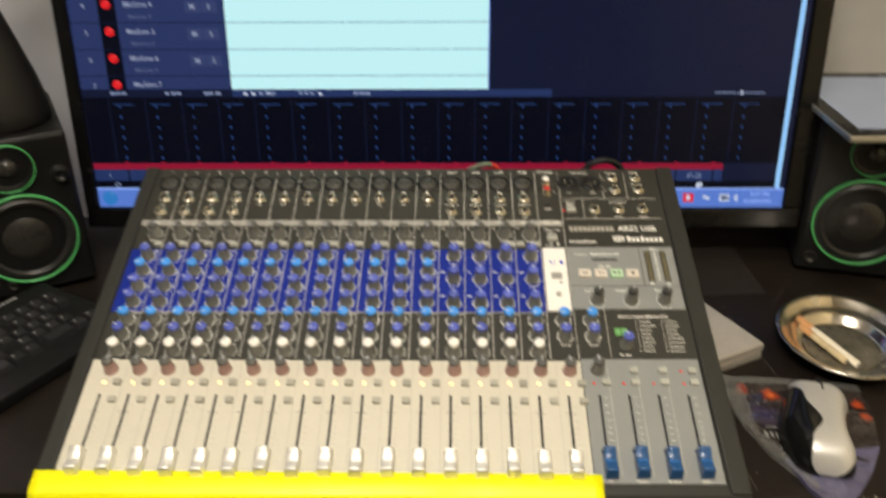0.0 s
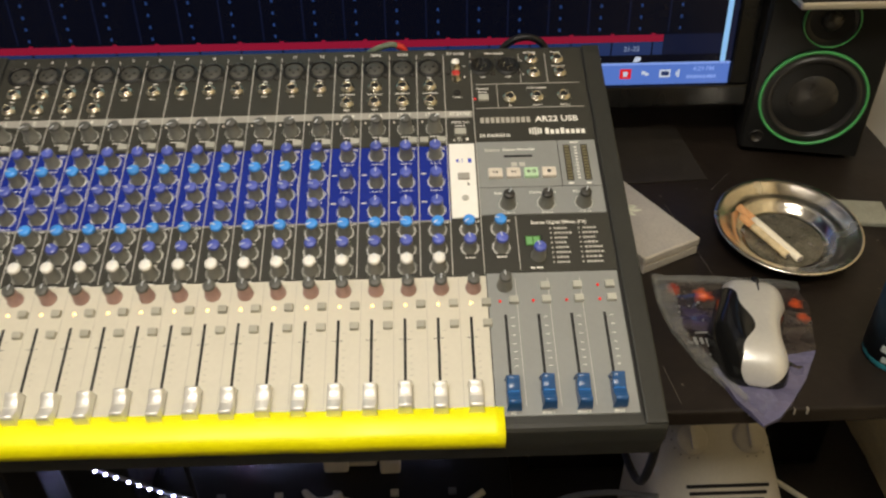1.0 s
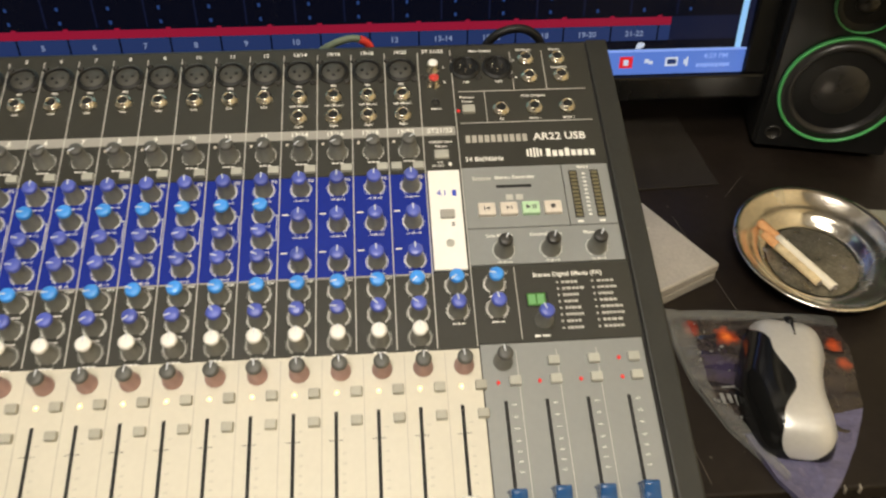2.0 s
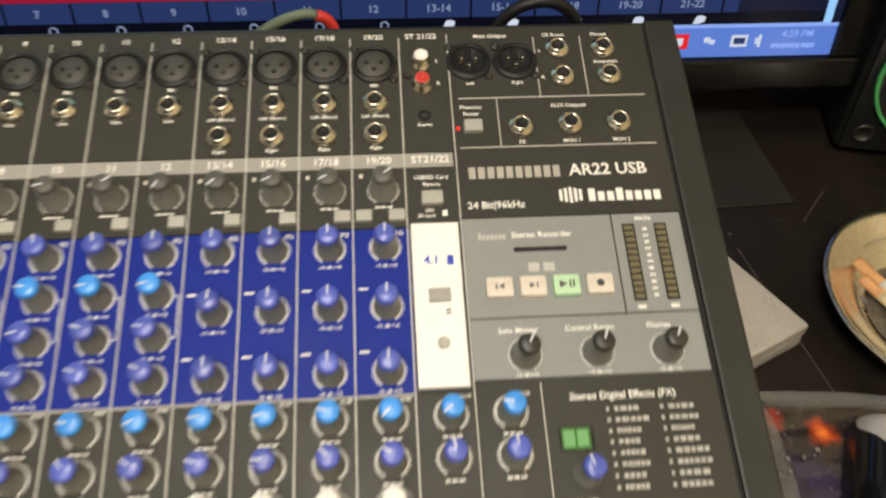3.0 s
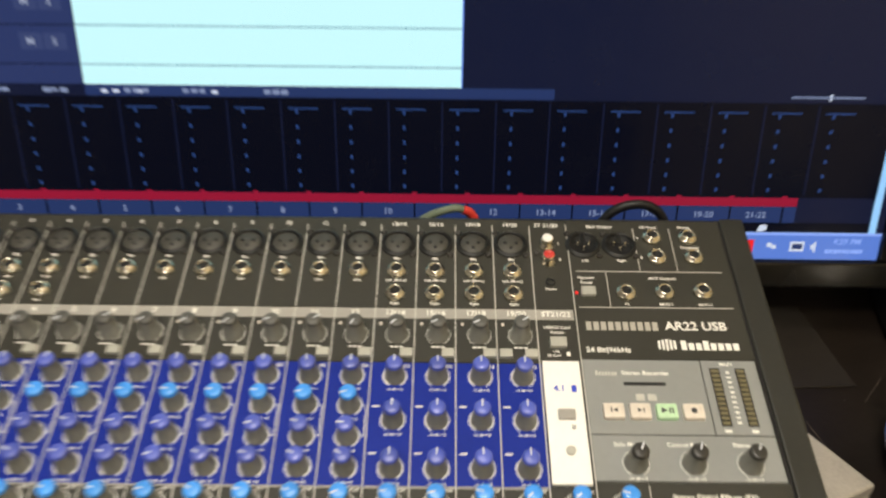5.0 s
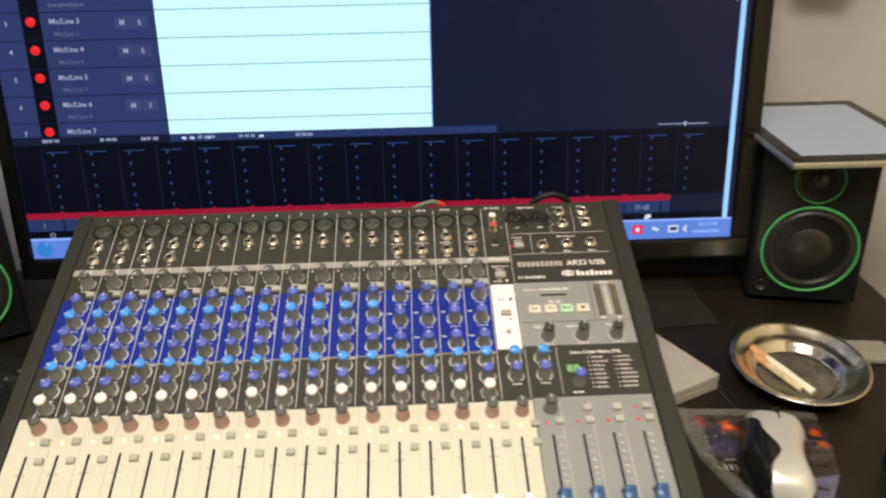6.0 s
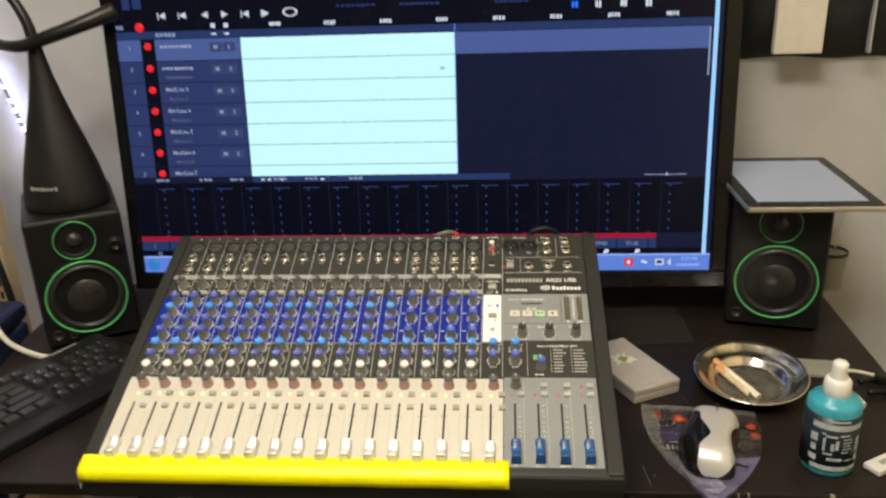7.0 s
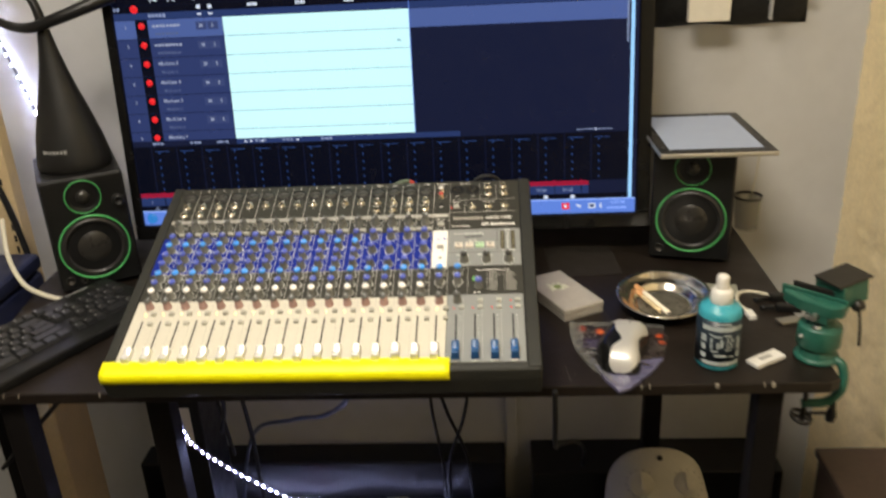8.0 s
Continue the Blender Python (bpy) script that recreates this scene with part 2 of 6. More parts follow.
def prism(bm, outline, z0, z1, bevel=0.0, seg=2):
    """An outline in x, y pulled up from z0 to z1."""
    lo = [bm.verts.new((x, y, z0)) for x, y in outline]
    hi = [bm.verts.new((x, y, z1)) for x, y in outline]
    n = len(outline)
    fs = [bm.faces.new(lo[::-1]), bm.faces.new(hi)]
    for k in range(n):
        fs.append(bm.faces.new((lo[k], lo[(k + 1) % n], hi[(k + 1) % n], hi[k])))
    bmesh.ops.recalc_face_normals(bm, faces=fs)
    if bevel:
        es = list({e for f in fs for e in f.edges})
        bmesh.ops.bevel(bm, geom=es, offset=bevel, segments=seg, affect="EDGES", profile=0.6)
    return bm


def as_mesh(name, bm, material):
    me = bpy.data.meshes.new(name)
    bm.to_mesh(me)
    bm.free()
    me.materials.append(material)
    return me


def part(name, bm, material, parent, label="", at=None):
    """Links a bmesh, or a mesh that is shared, as one mesh object under parent."""
    me = bm if isinstance(bm, bpy.types.Mesh) else as_mesh(name, bm, material)
    ob = new(name, me)
    ob.parent = parent
    if at is not None:
        ob.matrix_local = at
    if label:
        tagged(ob, label)
    return ob


def thing(name, m, label, category, group="", kind=""):
    ob = new(name)
    ob.empty_display_size = 0.05
    ob.matrix_world = m
    return tagged(ob, label, category, group, kind)


def solid(name, bm, material, label, category="", group="", kind="", m=None):
    ob = new(name, as_mesh(name, bm, material))
    if m is not None:
        ob.matrix_world = m
    return tagged(ob, label, category, group, kind)


def at(x, y, z=0.0, rz=0.0):
    return pose(x, y, z, 0, 0, rz)


TEXTS = {}


def lettering(text, size, material, parent, x, y, z, align="CENTER", name="lettering", spread=1.0, extra=None):
    key = (text, size, material.name, align, spread)
    if key not in TEXTS:
        cu = bpy.data.curves.new("lettering", "FONT")
        cu.body, cu.size, cu.align_x, cu.align_y, cu.resolution_u = text, size, align, "CENTER", 2
        cu.space_character = spread
        cu.offset = size * 0.018
        cu.extrude = size * 0.01
        tmp = new("lettering_source", cu)
        me = bpy.data.meshes.new_from_object(tmp)
        bpy.data.objects.remove(tmp)
        bpy.data.curves.remove(cu)
        me.materials.clear()
        me.materials.append(material)
        TEXTS[key] = me
    return part(name, TEXTS[key], material, parent, at=(extra or Matrix.Identity(4)) @ at(x, y, z) if extra is None else extra)


BOXES = {}


def slab(name, parent, material, x0, x1, y0, y1, z0, z1, bevel=0.0, label="", seg=2):
    """A box part; alike boxes share one mesh."""
    key = (round(x1 - x0, 5), round(y1 - y0, 5), round(z1 - z0, 5), bevel, material.name)
    if key not in BOXES:
        w, d, h = (x1 - x0) / 2, (y1 - y0) / 2, (z1 - z0) / 2
        BOXES[key] = as_mesh(name, box(bmesh.new(), -w, w, -d, d, -h, h, bevel, seg), material)
    return part(name, BOXES[key], material, parent, label, at((x0 + x1) / 2, (y0 + y1) / 2, (z0 + z1) / 2))


# ---- room ----
def wall(name, x0, x1, y0, y1, z0, z1, material, label):
    return solid(name, box(bmesh.new(), x0, x1, y0, y1, z0, z1), material, label, "wall", kind="structure")


solid("floor", box(bmesh.new(), -2.1, 1.06, -2.6, 1.42, -0.1, 0), M_FLOOR, "dark floor under the desk", "floor", kind="structure")
solid("ceiling", box(bmesh.new(), -2.1, 1.06, -2.6, 1.42, 2.5, 2.6), M_CEIL, "plain white ceiling", "ceiling", kind="structure")
wall("wall_back", -2.1, 1.06, 1.30, 1.42, 0, 2.5, M_WALL, "pale grey painted wall behind the desk")
wall("wall_left", -2.1, -2.0, -2.5, 1.30, 0, 2.5, M_WALL, "pale grey painted side wall")
# closes the room out of view; its dark colour holds the fill light down
wall("wall_front", -2.1, 1.06, -2.6, -2.5, 0, 2.5, M_WALLFAR, "unseen wall behind the camera, coloured dark to cut bounced light")


def stone_wall():
    """A side wall of cream plaster worked into uneven sideways ridges."""
    bm = bmesh.new()
    ny, nz = 150, 210
    y0, y1, z0, z1 = 0.30, 1.30, 0.0, 1.9
    grid = []
    for i in range(ny + 1):
        col = []
        for j in range(nz + 1):
            y, z = y0 + (y1 - y0) * i / ny, z0 + (z1 - z0) * j / nz
            warp = 0.05 * noise.noise(Vector((y * 5, z * 2.2, 3))) + 0.02 * noise.noise(Vector((y * 14, z * 7, 8)))
            ridge = abs(noise.noise(Vector((y * 6, (z + warp + 0.35 * y) * 30, 1))))
            d = 0.0032 * (1 - ridge) ** 2 + 0.0018 * noise.noise(Vector((y * 30, (z + 0.4 * y) * 60, 5)))
            col.append(bm.verts.new((0.958 - d, y, z)))
        grid.append(col)
    for i in range(ny):
        for j in range(nz):
            bm.faces.new((grid[i][j], grid[i + 1][j], grid[i + 1][j + 1], grid[i][j + 1])).smooth = True
    bmesh.ops.recalc_face_normals(bm, faces=bm.faces[:])
    return bm


right = wall("wall_right", 0.96, 1.06, -2.5, 1.30, 0, 2.5, M_CREAM, "cream textured plaster wall with uneven ridges")
part("stone_facing", stone_wall(), M_CREAM, right)

# ---- desk ----
desk = thing("desk", pose(0.08, 0.95, 0), "black lacquered desk with chipped front edge and tubular legs", "desk")
DESK_TOP = [(-0.535, 0.645), (0.70, 0.645), (0.716, 0.655), (0.716, 1.235), (-0.60, 1.235), (-0.60, 1.02), (-0.57, 0.80)]
part("desktop", prism(bmesh.new(), [(x - 0.08, y - 0.95) for x, y in DESK_TOP], 0.733, 0.75, 0.0025), M_DESK, desk)
part("front_rail", box(bmesh.new(), -0.60, 0.60, -0.24, -0.222, 0.712, 0.7325, 0.002), M_BLACKPL, desk)
for lx, ly in ((-0.475, 0.68), (0.628, 0.68), (-0.475, 1.18), (0.57, 1.18), (-0.272, 0.72)):
    part("leg", box(bmesh.new(), lx - 0.098, lx - 0.062, ly - 0.968, ly - 0.932, 0, 0.7325, 0.003), M_LEGBLACK, desk)
random.seed(4)
for k in range(26):
    x = random.uniform(-0.52, 0.69)
    w = random.choice((0.0006, 0.0008, 0.001, 0.0015, 0.0025))
    part("edge_chip", box(bmesh.new(), x - 0.08 - w, x - 0.08 + w, -0.3065, -0.302 + random.uniform(0, 0.002), 0.744, 0.7505, 0.0007, 1), M_CHIP, desk, "bare chip in the lacquer")

M_SCRATCH = mat("pale_scratch", (0.085, 0.070, 0.058), 0.6, vary=0.6, scale=120)
for x0, y0, x1, y1, w in ((0.408, 0.958, 0.428, 0.822, 0.0005), (0.392, 0.826, 0.404, 0.806, 0.0008), (0.470, 0.985, 0.500, 1.020, 0.0005), (0.585, 0.800, 0.625, 0.772, 0.0006), (0.345, 0.700, 0.350, 0.655, 0.0006)):
    length = math.hypot(x1 - x0, y1 - y0)
    m = pose((x0 + x1) / 2 - 0.08, (y0 + y1) / 2 - 0.95, 0.7501, 0, 0, math.degrees(math.atan2(y1 - y0, x1 - x0)))
    part("scratch", box(bmesh.new(), -length / 2, length / 2, -w / 2, w / 2, -0.0002, 0.0002), M_SCRATCH, desk, "pale scratch in the lacquer", at=m)
for k in range(30):
    x, y, w = random.uniform(0.30, 0.70), random.uniform(0.66, 1.0), random.uniform(0.0004, 0.0010)
    part("dust_speck", box(bmesh.new(), x - 0.08 - w, x - 0.08 + w, y - 0.95 - w, y - 0.95 + w, 0.7498, 0.7503), M_SCRATCH, desk)

# ---- mixing console ----
SLOPE = math.degrees(math.atan(0.35))
BASE = pose(0, 0.566, 0.835, SLOPE) @ pose(0, 0, -0.0050)
mixer = thing("mixing_console", BASE, "black sloping audio mixing console with blue, cream and grey control fields", "mixing console")
COL0, PITCH = -0.239, 0.0254
LEFT, RIGHT, BACK = -0.2555, 0.2860, 0.377


def col(i):
    return COL0 + PITCH * i


def case_shell():
    """The console's body: a wedge with rounded shoulders, cut off level underneath."""
    bm = bmesh.new()
    inv = BASE.inverted()
    side = [(-0.006, 0.004), (0.381, 0.004), (0.386, -0.012)]
    world_side = [(0.935, 0.757), (0.70, 0.757), (0.572, 0.789)]
    prof = [Vector((0, v, h)) for v, h in side] + [inv @ Vector((0, y, z)) for y, z in world_side] + [Vector((0, -0.010, -0.012))]
    a = [bm.verts.new((-0.272, p.y, p.z)) for p in prof]
    b = [bm.verts.new((0.3050, p.y, p.z)) for p in prof]
    n = len(prof)
    bm.faces.new(a)
    bm.faces.new(b[::-1])
    for k in range(n):
        bm.faces.new((a[k], b[k], b[(k + 1) % n], a[(k + 1) % n]))
    bmesh.ops.recalc_face_normals(bm, faces=bm.faces[:])
    bmesh.ops.bevel(bm, geom=bm.edges[:], offset=0.005, segments=3, affect="EDGES", profile=0.6)
    return bm


part("case", case_shell(), M_CASE, mixer, "black moulded case with rounded edges")
for fx in (-0.235, 0.265):
    for fy in (0.72, 0.90):
        p = BASE.inverted() @ Vector((fx, fy, 0.7535))
        part("rubber_foot", lathe(bmesh.new(), [(0, -0.0035), (0.012, -0.0035), (0.012, 0.0045), (0, 0.0045)], 16), M_HOLE, mixer, at=Matrix.Translation(p) @ pose(0, 0, 0, -SLOPE))

# control fields, each a plate of its own a little over the case
H0, H1 = 0.003, 0.0052


def plate(material, x0, x1, y0, y1, z1=H1, name="plate"):
    return slab(name, mixer, material, x0, x1, y0, y1, H0, z1, 0.0003, seg=1)


DIV = 0.1802
plate(M_PANEL, LEFT, DIV - 0.0005, 0.2995, BACK)
plate(M_STRIP, LEFT, DIV - 0.0015, 0.2912, 0.2992)
plate(M_PANEL, LEFT, DIV - 0.0005, 0.2583, 0.2909)
plate(M_BLUE, LEFT, 0.1555, 0.1778, 0.2580)
plate(M_BT, 0.1562, 0.1785, 0.1800, 0.2600, H1 + 0.0004)
plate(M_PANEL, LEFT, DIV - 0.0005, 0.1235, 0.1775)
plate(M_WHITE, LEFT, DIV + 0.0005, 0.0050, 0.1232)
plate(M_PANEL, DIV + 0.0002, RIGHT, 0.2620, BACK)
plate(M_GREY, DIV + 0.0002, 0.2513, 0.2110, 0.2616)
plate(M_GREY, 0.2519, RIGHT - 0.001, 0.2110, 0.2616)
plate(M_GREY, DIV + 0.0002, RIGHT - 0.001, 0.1825, 0.2104)
plate(M_PANEL, DIV + 0.0002, RIGHT, 0.1258, 0.1820)
plate(M_GREY, DIV + 0.0012, RIGHT - 0.001, 0.0050, 0.1254)
PZ = H1 + 0.0001
slab("seam", mixer, M_HOLE, RIGHT + 0.0001, RIGHT + 0.0014, 0.0, BACK, H0, H1 - 0.0006)
slab("seam", mixer, M_HOLE, LEFT - 0.0014, LEFT - 0.0001, 0.0, BACK, H0, H1 - 0.0006)
slab("side_cheek", mixer, M_CASE, RIGHT + 0.0015, 0.3040, -0.0035, BACK + 0.0025, 0.001, 0.0062, 0.0016)
slab("side_cheek", mixer, M_CASE, -0.2710, LEFT - 0.0015, -0.0035, BACK + 0.0025, 0.001, 0.0062, 0.0016)


def rule(x0, x1, y0, y1, material=M_LINE, name="divider_line"):
    return slab(name, mixer, material, x0, x1, y0, y1, PZ - 0.0002, PZ + 0.00012)


for i in range(1, 17):
    x = col(i) - PITCH / 2
    rule(x - 0.00035, x + 0.00035, 0.1245, 0.371)
    rule(x + 0.0038, x + 0.0042, 0.012, 0.121, M_FAINT)
rule(DIV - 0.0005, DIV + 0.0001, 0.1245, 0.373)
rule(0.1835, 0.2800, 0.3308, 0.3314)
rule(0.1825, 0.2810, 0.3010, 0.3016)
rule(0.2258, 0.2263, 0.3314, 0.370)
rule(0.2508, 0.2513, 0.3314, 0.370)
rule(0.2028, 0.2033, 0.3016, 0.3308)
rule(0.2085, 0.2090, 0.128, 0.180)
for x in (0.2035, 0.2290, 0.2545):
    rule(x - 0.0002, x + 0.0002, 0.012, 0.120, M_LINE)
for i in range(16):
    rule(col(i) - 0.0120, col(i) + 0.0120, 0.1768, 0.1780, M_STRIP, "edge_strip")


def shared(name, bm, material):
    return as_mesh(name, bm, material)


# knobs: a tapering fluted body with a coloured cap and a pointer
def fluted(r0, r1, h, n=18):
    bm = bmesh.new()
    prof = [(r0 * 1.12, 0), (r0 * 1.12, 0.0012), (r0, 0.0018), (r1, h * 0.92), (r1 * 0.93, h), (0, h)]
    lathe(bm, prof, n * 2)
    for v in bm.verts:
        rr = math.hypot(v.co.x, v.co.y)
        if rr > r1 * 0.97 and 0.0015 < v.co.z < h * 0.95:
            k = round(math.atan2(v.co.y, v.co.x) / (math.pi / n))
            f = 1.0 if k % 2 else 0.955
            v.co.x *= f
            v.co.y *= f
    return bm


KH = 0.0138
KB = shared("knob", fluted(0.0056, 0.0048, KH), M_KNOB)
KBP = shared("knob", fluted(0.0056, 0.0048, KH), M_PINK)
KL = shared("knob", fluted(0.0060, 0.0050, KH), M_KNOB)
CAP = [(0.0049, -0.0006), (0.0049, 0.0010), (0.0044, 0.0019), (0.0030, 0.0023), (0, 0.0024)]
CAPS = {m.name: shared("cap", lathe(bmesh.new(), CAP, 24), m) for m in (M_CAPBLUE, M_CAPSKY, M_CAPWHITE, M_KNOBCAP, M_CAPDARK)}
POINTER = shared("pointer", box(bmesh.new(), -0.00045, 0.00045, 0.0004, 0.0048, 0.0012, 0.0026, 0.0002, 1), M_POINT)
POINTERD = shared("pointer", box(bmesh.new(), -0.00045, 0.00045, 0.0004, 0.0048, 0.0012, 0.0026, 0.0002, 1), M_KNOBCAP)


def ring_scale(r, n=31, span=300, dot=0.0004):
    """A printed arc of small ticks round a knob."""
    bm = bmesh.new()
    for k in range(n):
        a = math.radians(90 - span / 2 + span * k / (n - 1))
        m = Matrix.Rotation(a, 4, "Z") @ Matrix.Translation((r, 0, 0))
        bmesh.ops.create_cube(bm, size=1.0, matrix=m @ Matrix.Diagonal((0.0008, dot, 0.00016, 1)))
    seg = 40
    lo = [bm.verts.new(((r - 0.0011) * math.cos(math.radians(90 - span / 2 + span * k / seg)), (r - 0.0011) * math.sin(math.radians(90 - span / 2 + span * k / seg)), 0.00005)) for k in range(seg + 1)]
    hi = [bm.verts.new(((r - 0.0006) * math.cos(math.radians(90 - span / 2 + span * k / seg)), (r - 0.0006) * math.sin(math.radians(90 - span / 2 + span * k / seg)), 0.00005)) for k in range(seg + 1)]
    for k in range(seg):
        bm.faces.new((lo[k], hi[k], hi[k + 1], lo[k + 1]))
    return bm


SCALE = shared("dial_scale", ring_scale(0.0074), M_PRINT)
SCALED = shared("dial_scale", ring_scale(0.0076), M_LINE)
MARK = {}


def marks(parent, x, y, w, h, n, material, name="printed_mark", seed=0):
    """A row of small bars in place of print too small to read."""
    key = (round(w, 4), round(h, 4), n, material.name, seed)
    if key not in MARK:
        rnd = random.Random(seed * 31 + n)
        bm = bmesh.new()
        cuts = [rnd.uniform(0.7, 1.3) for _ in range(n)]
        gap = 0.22
        tot = sum(cuts)
        q = -w / 2
        for c in cuts:
            ww = w * c / tot
            hh = h * rnd.uniform(0.75, 1.0)
            box(bm, q + ww * gap / 2, q + ww * (1 - gap / 2), -hh / 2, hh / 2, -0.0001, 0.00012)
            q += ww
        MARK[key] = as_mesh(name, bm, material)
    return tagged(part(name, MARK[key], material, parent, at=at(x, y, PZ)), kind="stuff")


def knob(x, y, cap, turn, body=None, dial=True, scale_mesh=None, low=True, pale=True):
    x += 0.0020
    k = part("knob", body or KB, None, mixer, at=at(x, y, H1))
    part("cap", CAPS[cap.name], cap, k, at=at(0, 0, KH))
    part("pointer", POINTER if pale else POINTERD, None, k, at=at(0, 0, KH, turn))
    if dial:
        tagged(part("dial_scale", scale_mesh or SCALE, None, mixer, at=at(x, y, PZ)), kind="stuff")
    if low:
        if 0.18 < y < 0.27:
            lettering("-15 dB +15", 0.0023, M_PRINT, mixer, x, y - 0.0092, PZ)
        else:
            marks(mixer, x, y - 0.0092, 0.0088, 0.0010, 3, M_PRINT, seed=1)


rnd = random.Random(11)
TOPS = ["1", "2", "3", "4", "5", "6", "7", "8", "9", "10", "11", "12", "13/14", "15/16", "17/18", "19/20", "ST 21/22"]
for i in range(16):
    x = col(i)
    stereo = i >= 12
    knob(x, 0.2785, M_KNOBCAP, rnd.uniform(100, 150) if i % 5 else -55, KL)
    marks(mixer, x - 0.0085, 0.2868, 0.0022, 0.0022, 1, M_BTNW, "clip_lamp")
    if not stereo:
        knob(x, 0.2480, M_CAPBLUE, rnd.uniform(-12, 12))
        knob(x, 0.2280, M_CAPSKY, 90 + rnd.uniform(-15, 15))
        knob(x, 0.2078, M_CAPBLUE, 90 + rnd.uniform(-20, 20))
        knob(x, 0.1888, M_CAPBLUE, 85 + rnd.uniform(-25, 25))
        rule(x + 0.0112, x + 0.01155, 0.2078, 0.2280, M_PRINT, "bracket_line")
        rule(x + 0.0086, x + 0.0112, 0.2276, 0.2280, M_PRINT, "bracket_line")
        rule(x + 0.0086, x + 0.0112, 0.2078, 0.2082, M_PRINT, "bracket_line")
    else:
        knob(x, 0.2480, M_CAPBLUE, 0)
        knob(x, 0.2185, M_CAPBLUE, 0)
        knob(x, 0.1885, M_CAPBLUE, rnd.uniform(-4, 4))
        for v in (0.2275, 0.1975):
            marks(mixer, x - 0.0085, v, 0.0055, 0.0013, 1, M_PRINT, seed=3)
    lettering("EQ", 0.0030, M_PRINT, mixer, x + 0.0088, 0.2553, PZ)
    slab("switch_button", mixer, M_BTN, x + 0.0042, x + 0.0118, 0.2614, 0.2672, H0, 0.0078, 0.0006)
    if i == 15:
        slab("switch_button", mixer, M_BTN, x - 0.0112, x - 0.0036, 0.2614, 0.2672, H0, 0.0078, 0.0006)
for i in range(18):
    x = col(i)
    knob(x, 0.1680, M_CAPSKY, rnd.uniform(60, 150))
    knob(x, 0.1498, M_CAPBLUE, rnd.uniform(30, 130) if i < 16 else 10)
    lettering("AUX", 0.0024, M_PRINT, mixer, x + 0.0085, 0.1757, PZ)
    if i < 16:
        knob(x, 0.1325, M_CAPWHITE, 0, scale_mesh=SCALED)
    if i < 17:
        knob(x + 0.0008, 0.1122, M_KNOBCAP, rnd.uniform(-10, 10), KBP, False, low=False)
knob(col(17), 0.1134, M_KNOBCAP, 5, KB, False, low=False)

# channel ends: level lamp, two buttons, slot and fader
SLOTM = shared("fader_slot", box(bmesh.new(), -0.0011, 0.0011, 0.0125, 0.0866, -0.0003, 0.0001), M_HOLE)


def saddle(length=0.0225, width=0.0114, height=0.0120):
    """A fader cap: tapering block with a raised lip at both ends, a dished top and a grip groove."""
    bm = bmesh.new()
    top = [(-0.50, 0.0), (-0.47, 0.80), (-0.43, 0.97), (-0.38, 1.0), (-0.33, 0.97), (-0.28, 0.86), (-0.18, 0.76), (-0.06, 0.71), (-0.045, 0.66), (-0.02, 0.66), (-0.005, 0.71),
           (0.14, 0.76), (0.26, 0.86), (0.33, 0.97), (0.39, 1.0), (0.44, 0.96), (0.47, 0.78), (0.50, 0.0)]
    rows = []
    for t, h in top:
        y, z = t * length, h * height
        w = width / 2 - 0.0011 * h
        rows.append([bm.verts.new(q) for q in ((-w, y, 0), (-w, y, z * 0.95), (-w + 0.0007, y, z), (w - 0.0007, y, z), (w, y, z * 0.95), (w, y, 0))])
    for a, b in zip(rows, rows[1:]):
        for q in range(5):
            f = bm.faces.new((a[q], a[q + 1], b[q + 1], b[q]))
            f.smooth = q == 2
    bmesh.ops.remove_doubles(bm, verts=bm.verts[:], dist=0.00001)
    bmesh.ops.recalc_face_normals(bm, faces=bm.faces[:])
    return bm


FADW = shared("fader_cap", saddle(), M_FADER)
FADB = shared("fader_cap", saddle(0.0240, 0.0112, 0.0128), M_FADERB)
GRIPW = shared("grip_line", box(bmesh.new(), -0.0040, 0.0040, -0.0009, -0.0003, 0.0078, 0.0084, 0.0002, 1), M_CAPWHITE)
GRIPB = shared("grip_line", box(bmesh.new(), -0.0040, 0.0040, -0.0009, -0.0003, 0.0083, 0.0090, 0.0002, 1), M_CAPSKY)
LAMP = shared("level_lamp", lathe(bmesh.new(), [(0.0011, 0), (0.0011, 0.0007), (0.0007, 0.0012), (0, 0.0013)], 10), M_LEDO)
LAMPR = shared("level_lamp", lathe(bmesh.new(), [(0.0012, 0), (0.0012, 0.0007), (0.0007, 0.0012), (0, 0.0013)], 10), M_LEDR)
TICK = shared("fader_scale", box(bmesh.new(), -0.0012, 0.0012, -0.00025, 0.00025, -0.0001, 0.00012), M_FAINT)
TICKU = shared("fader_scale", box(bmesh.new(), -0.0042, 0.0042, -0.00022, 0.00022, -0.0001, 0.00012), M_DARKPRINT)
TICKW = shared("fader_scale", box(bmesh.new(), -0.0014, 0.0014, -0.0002, 0.0002, -0.0001, 0.00012), M_PRINT)
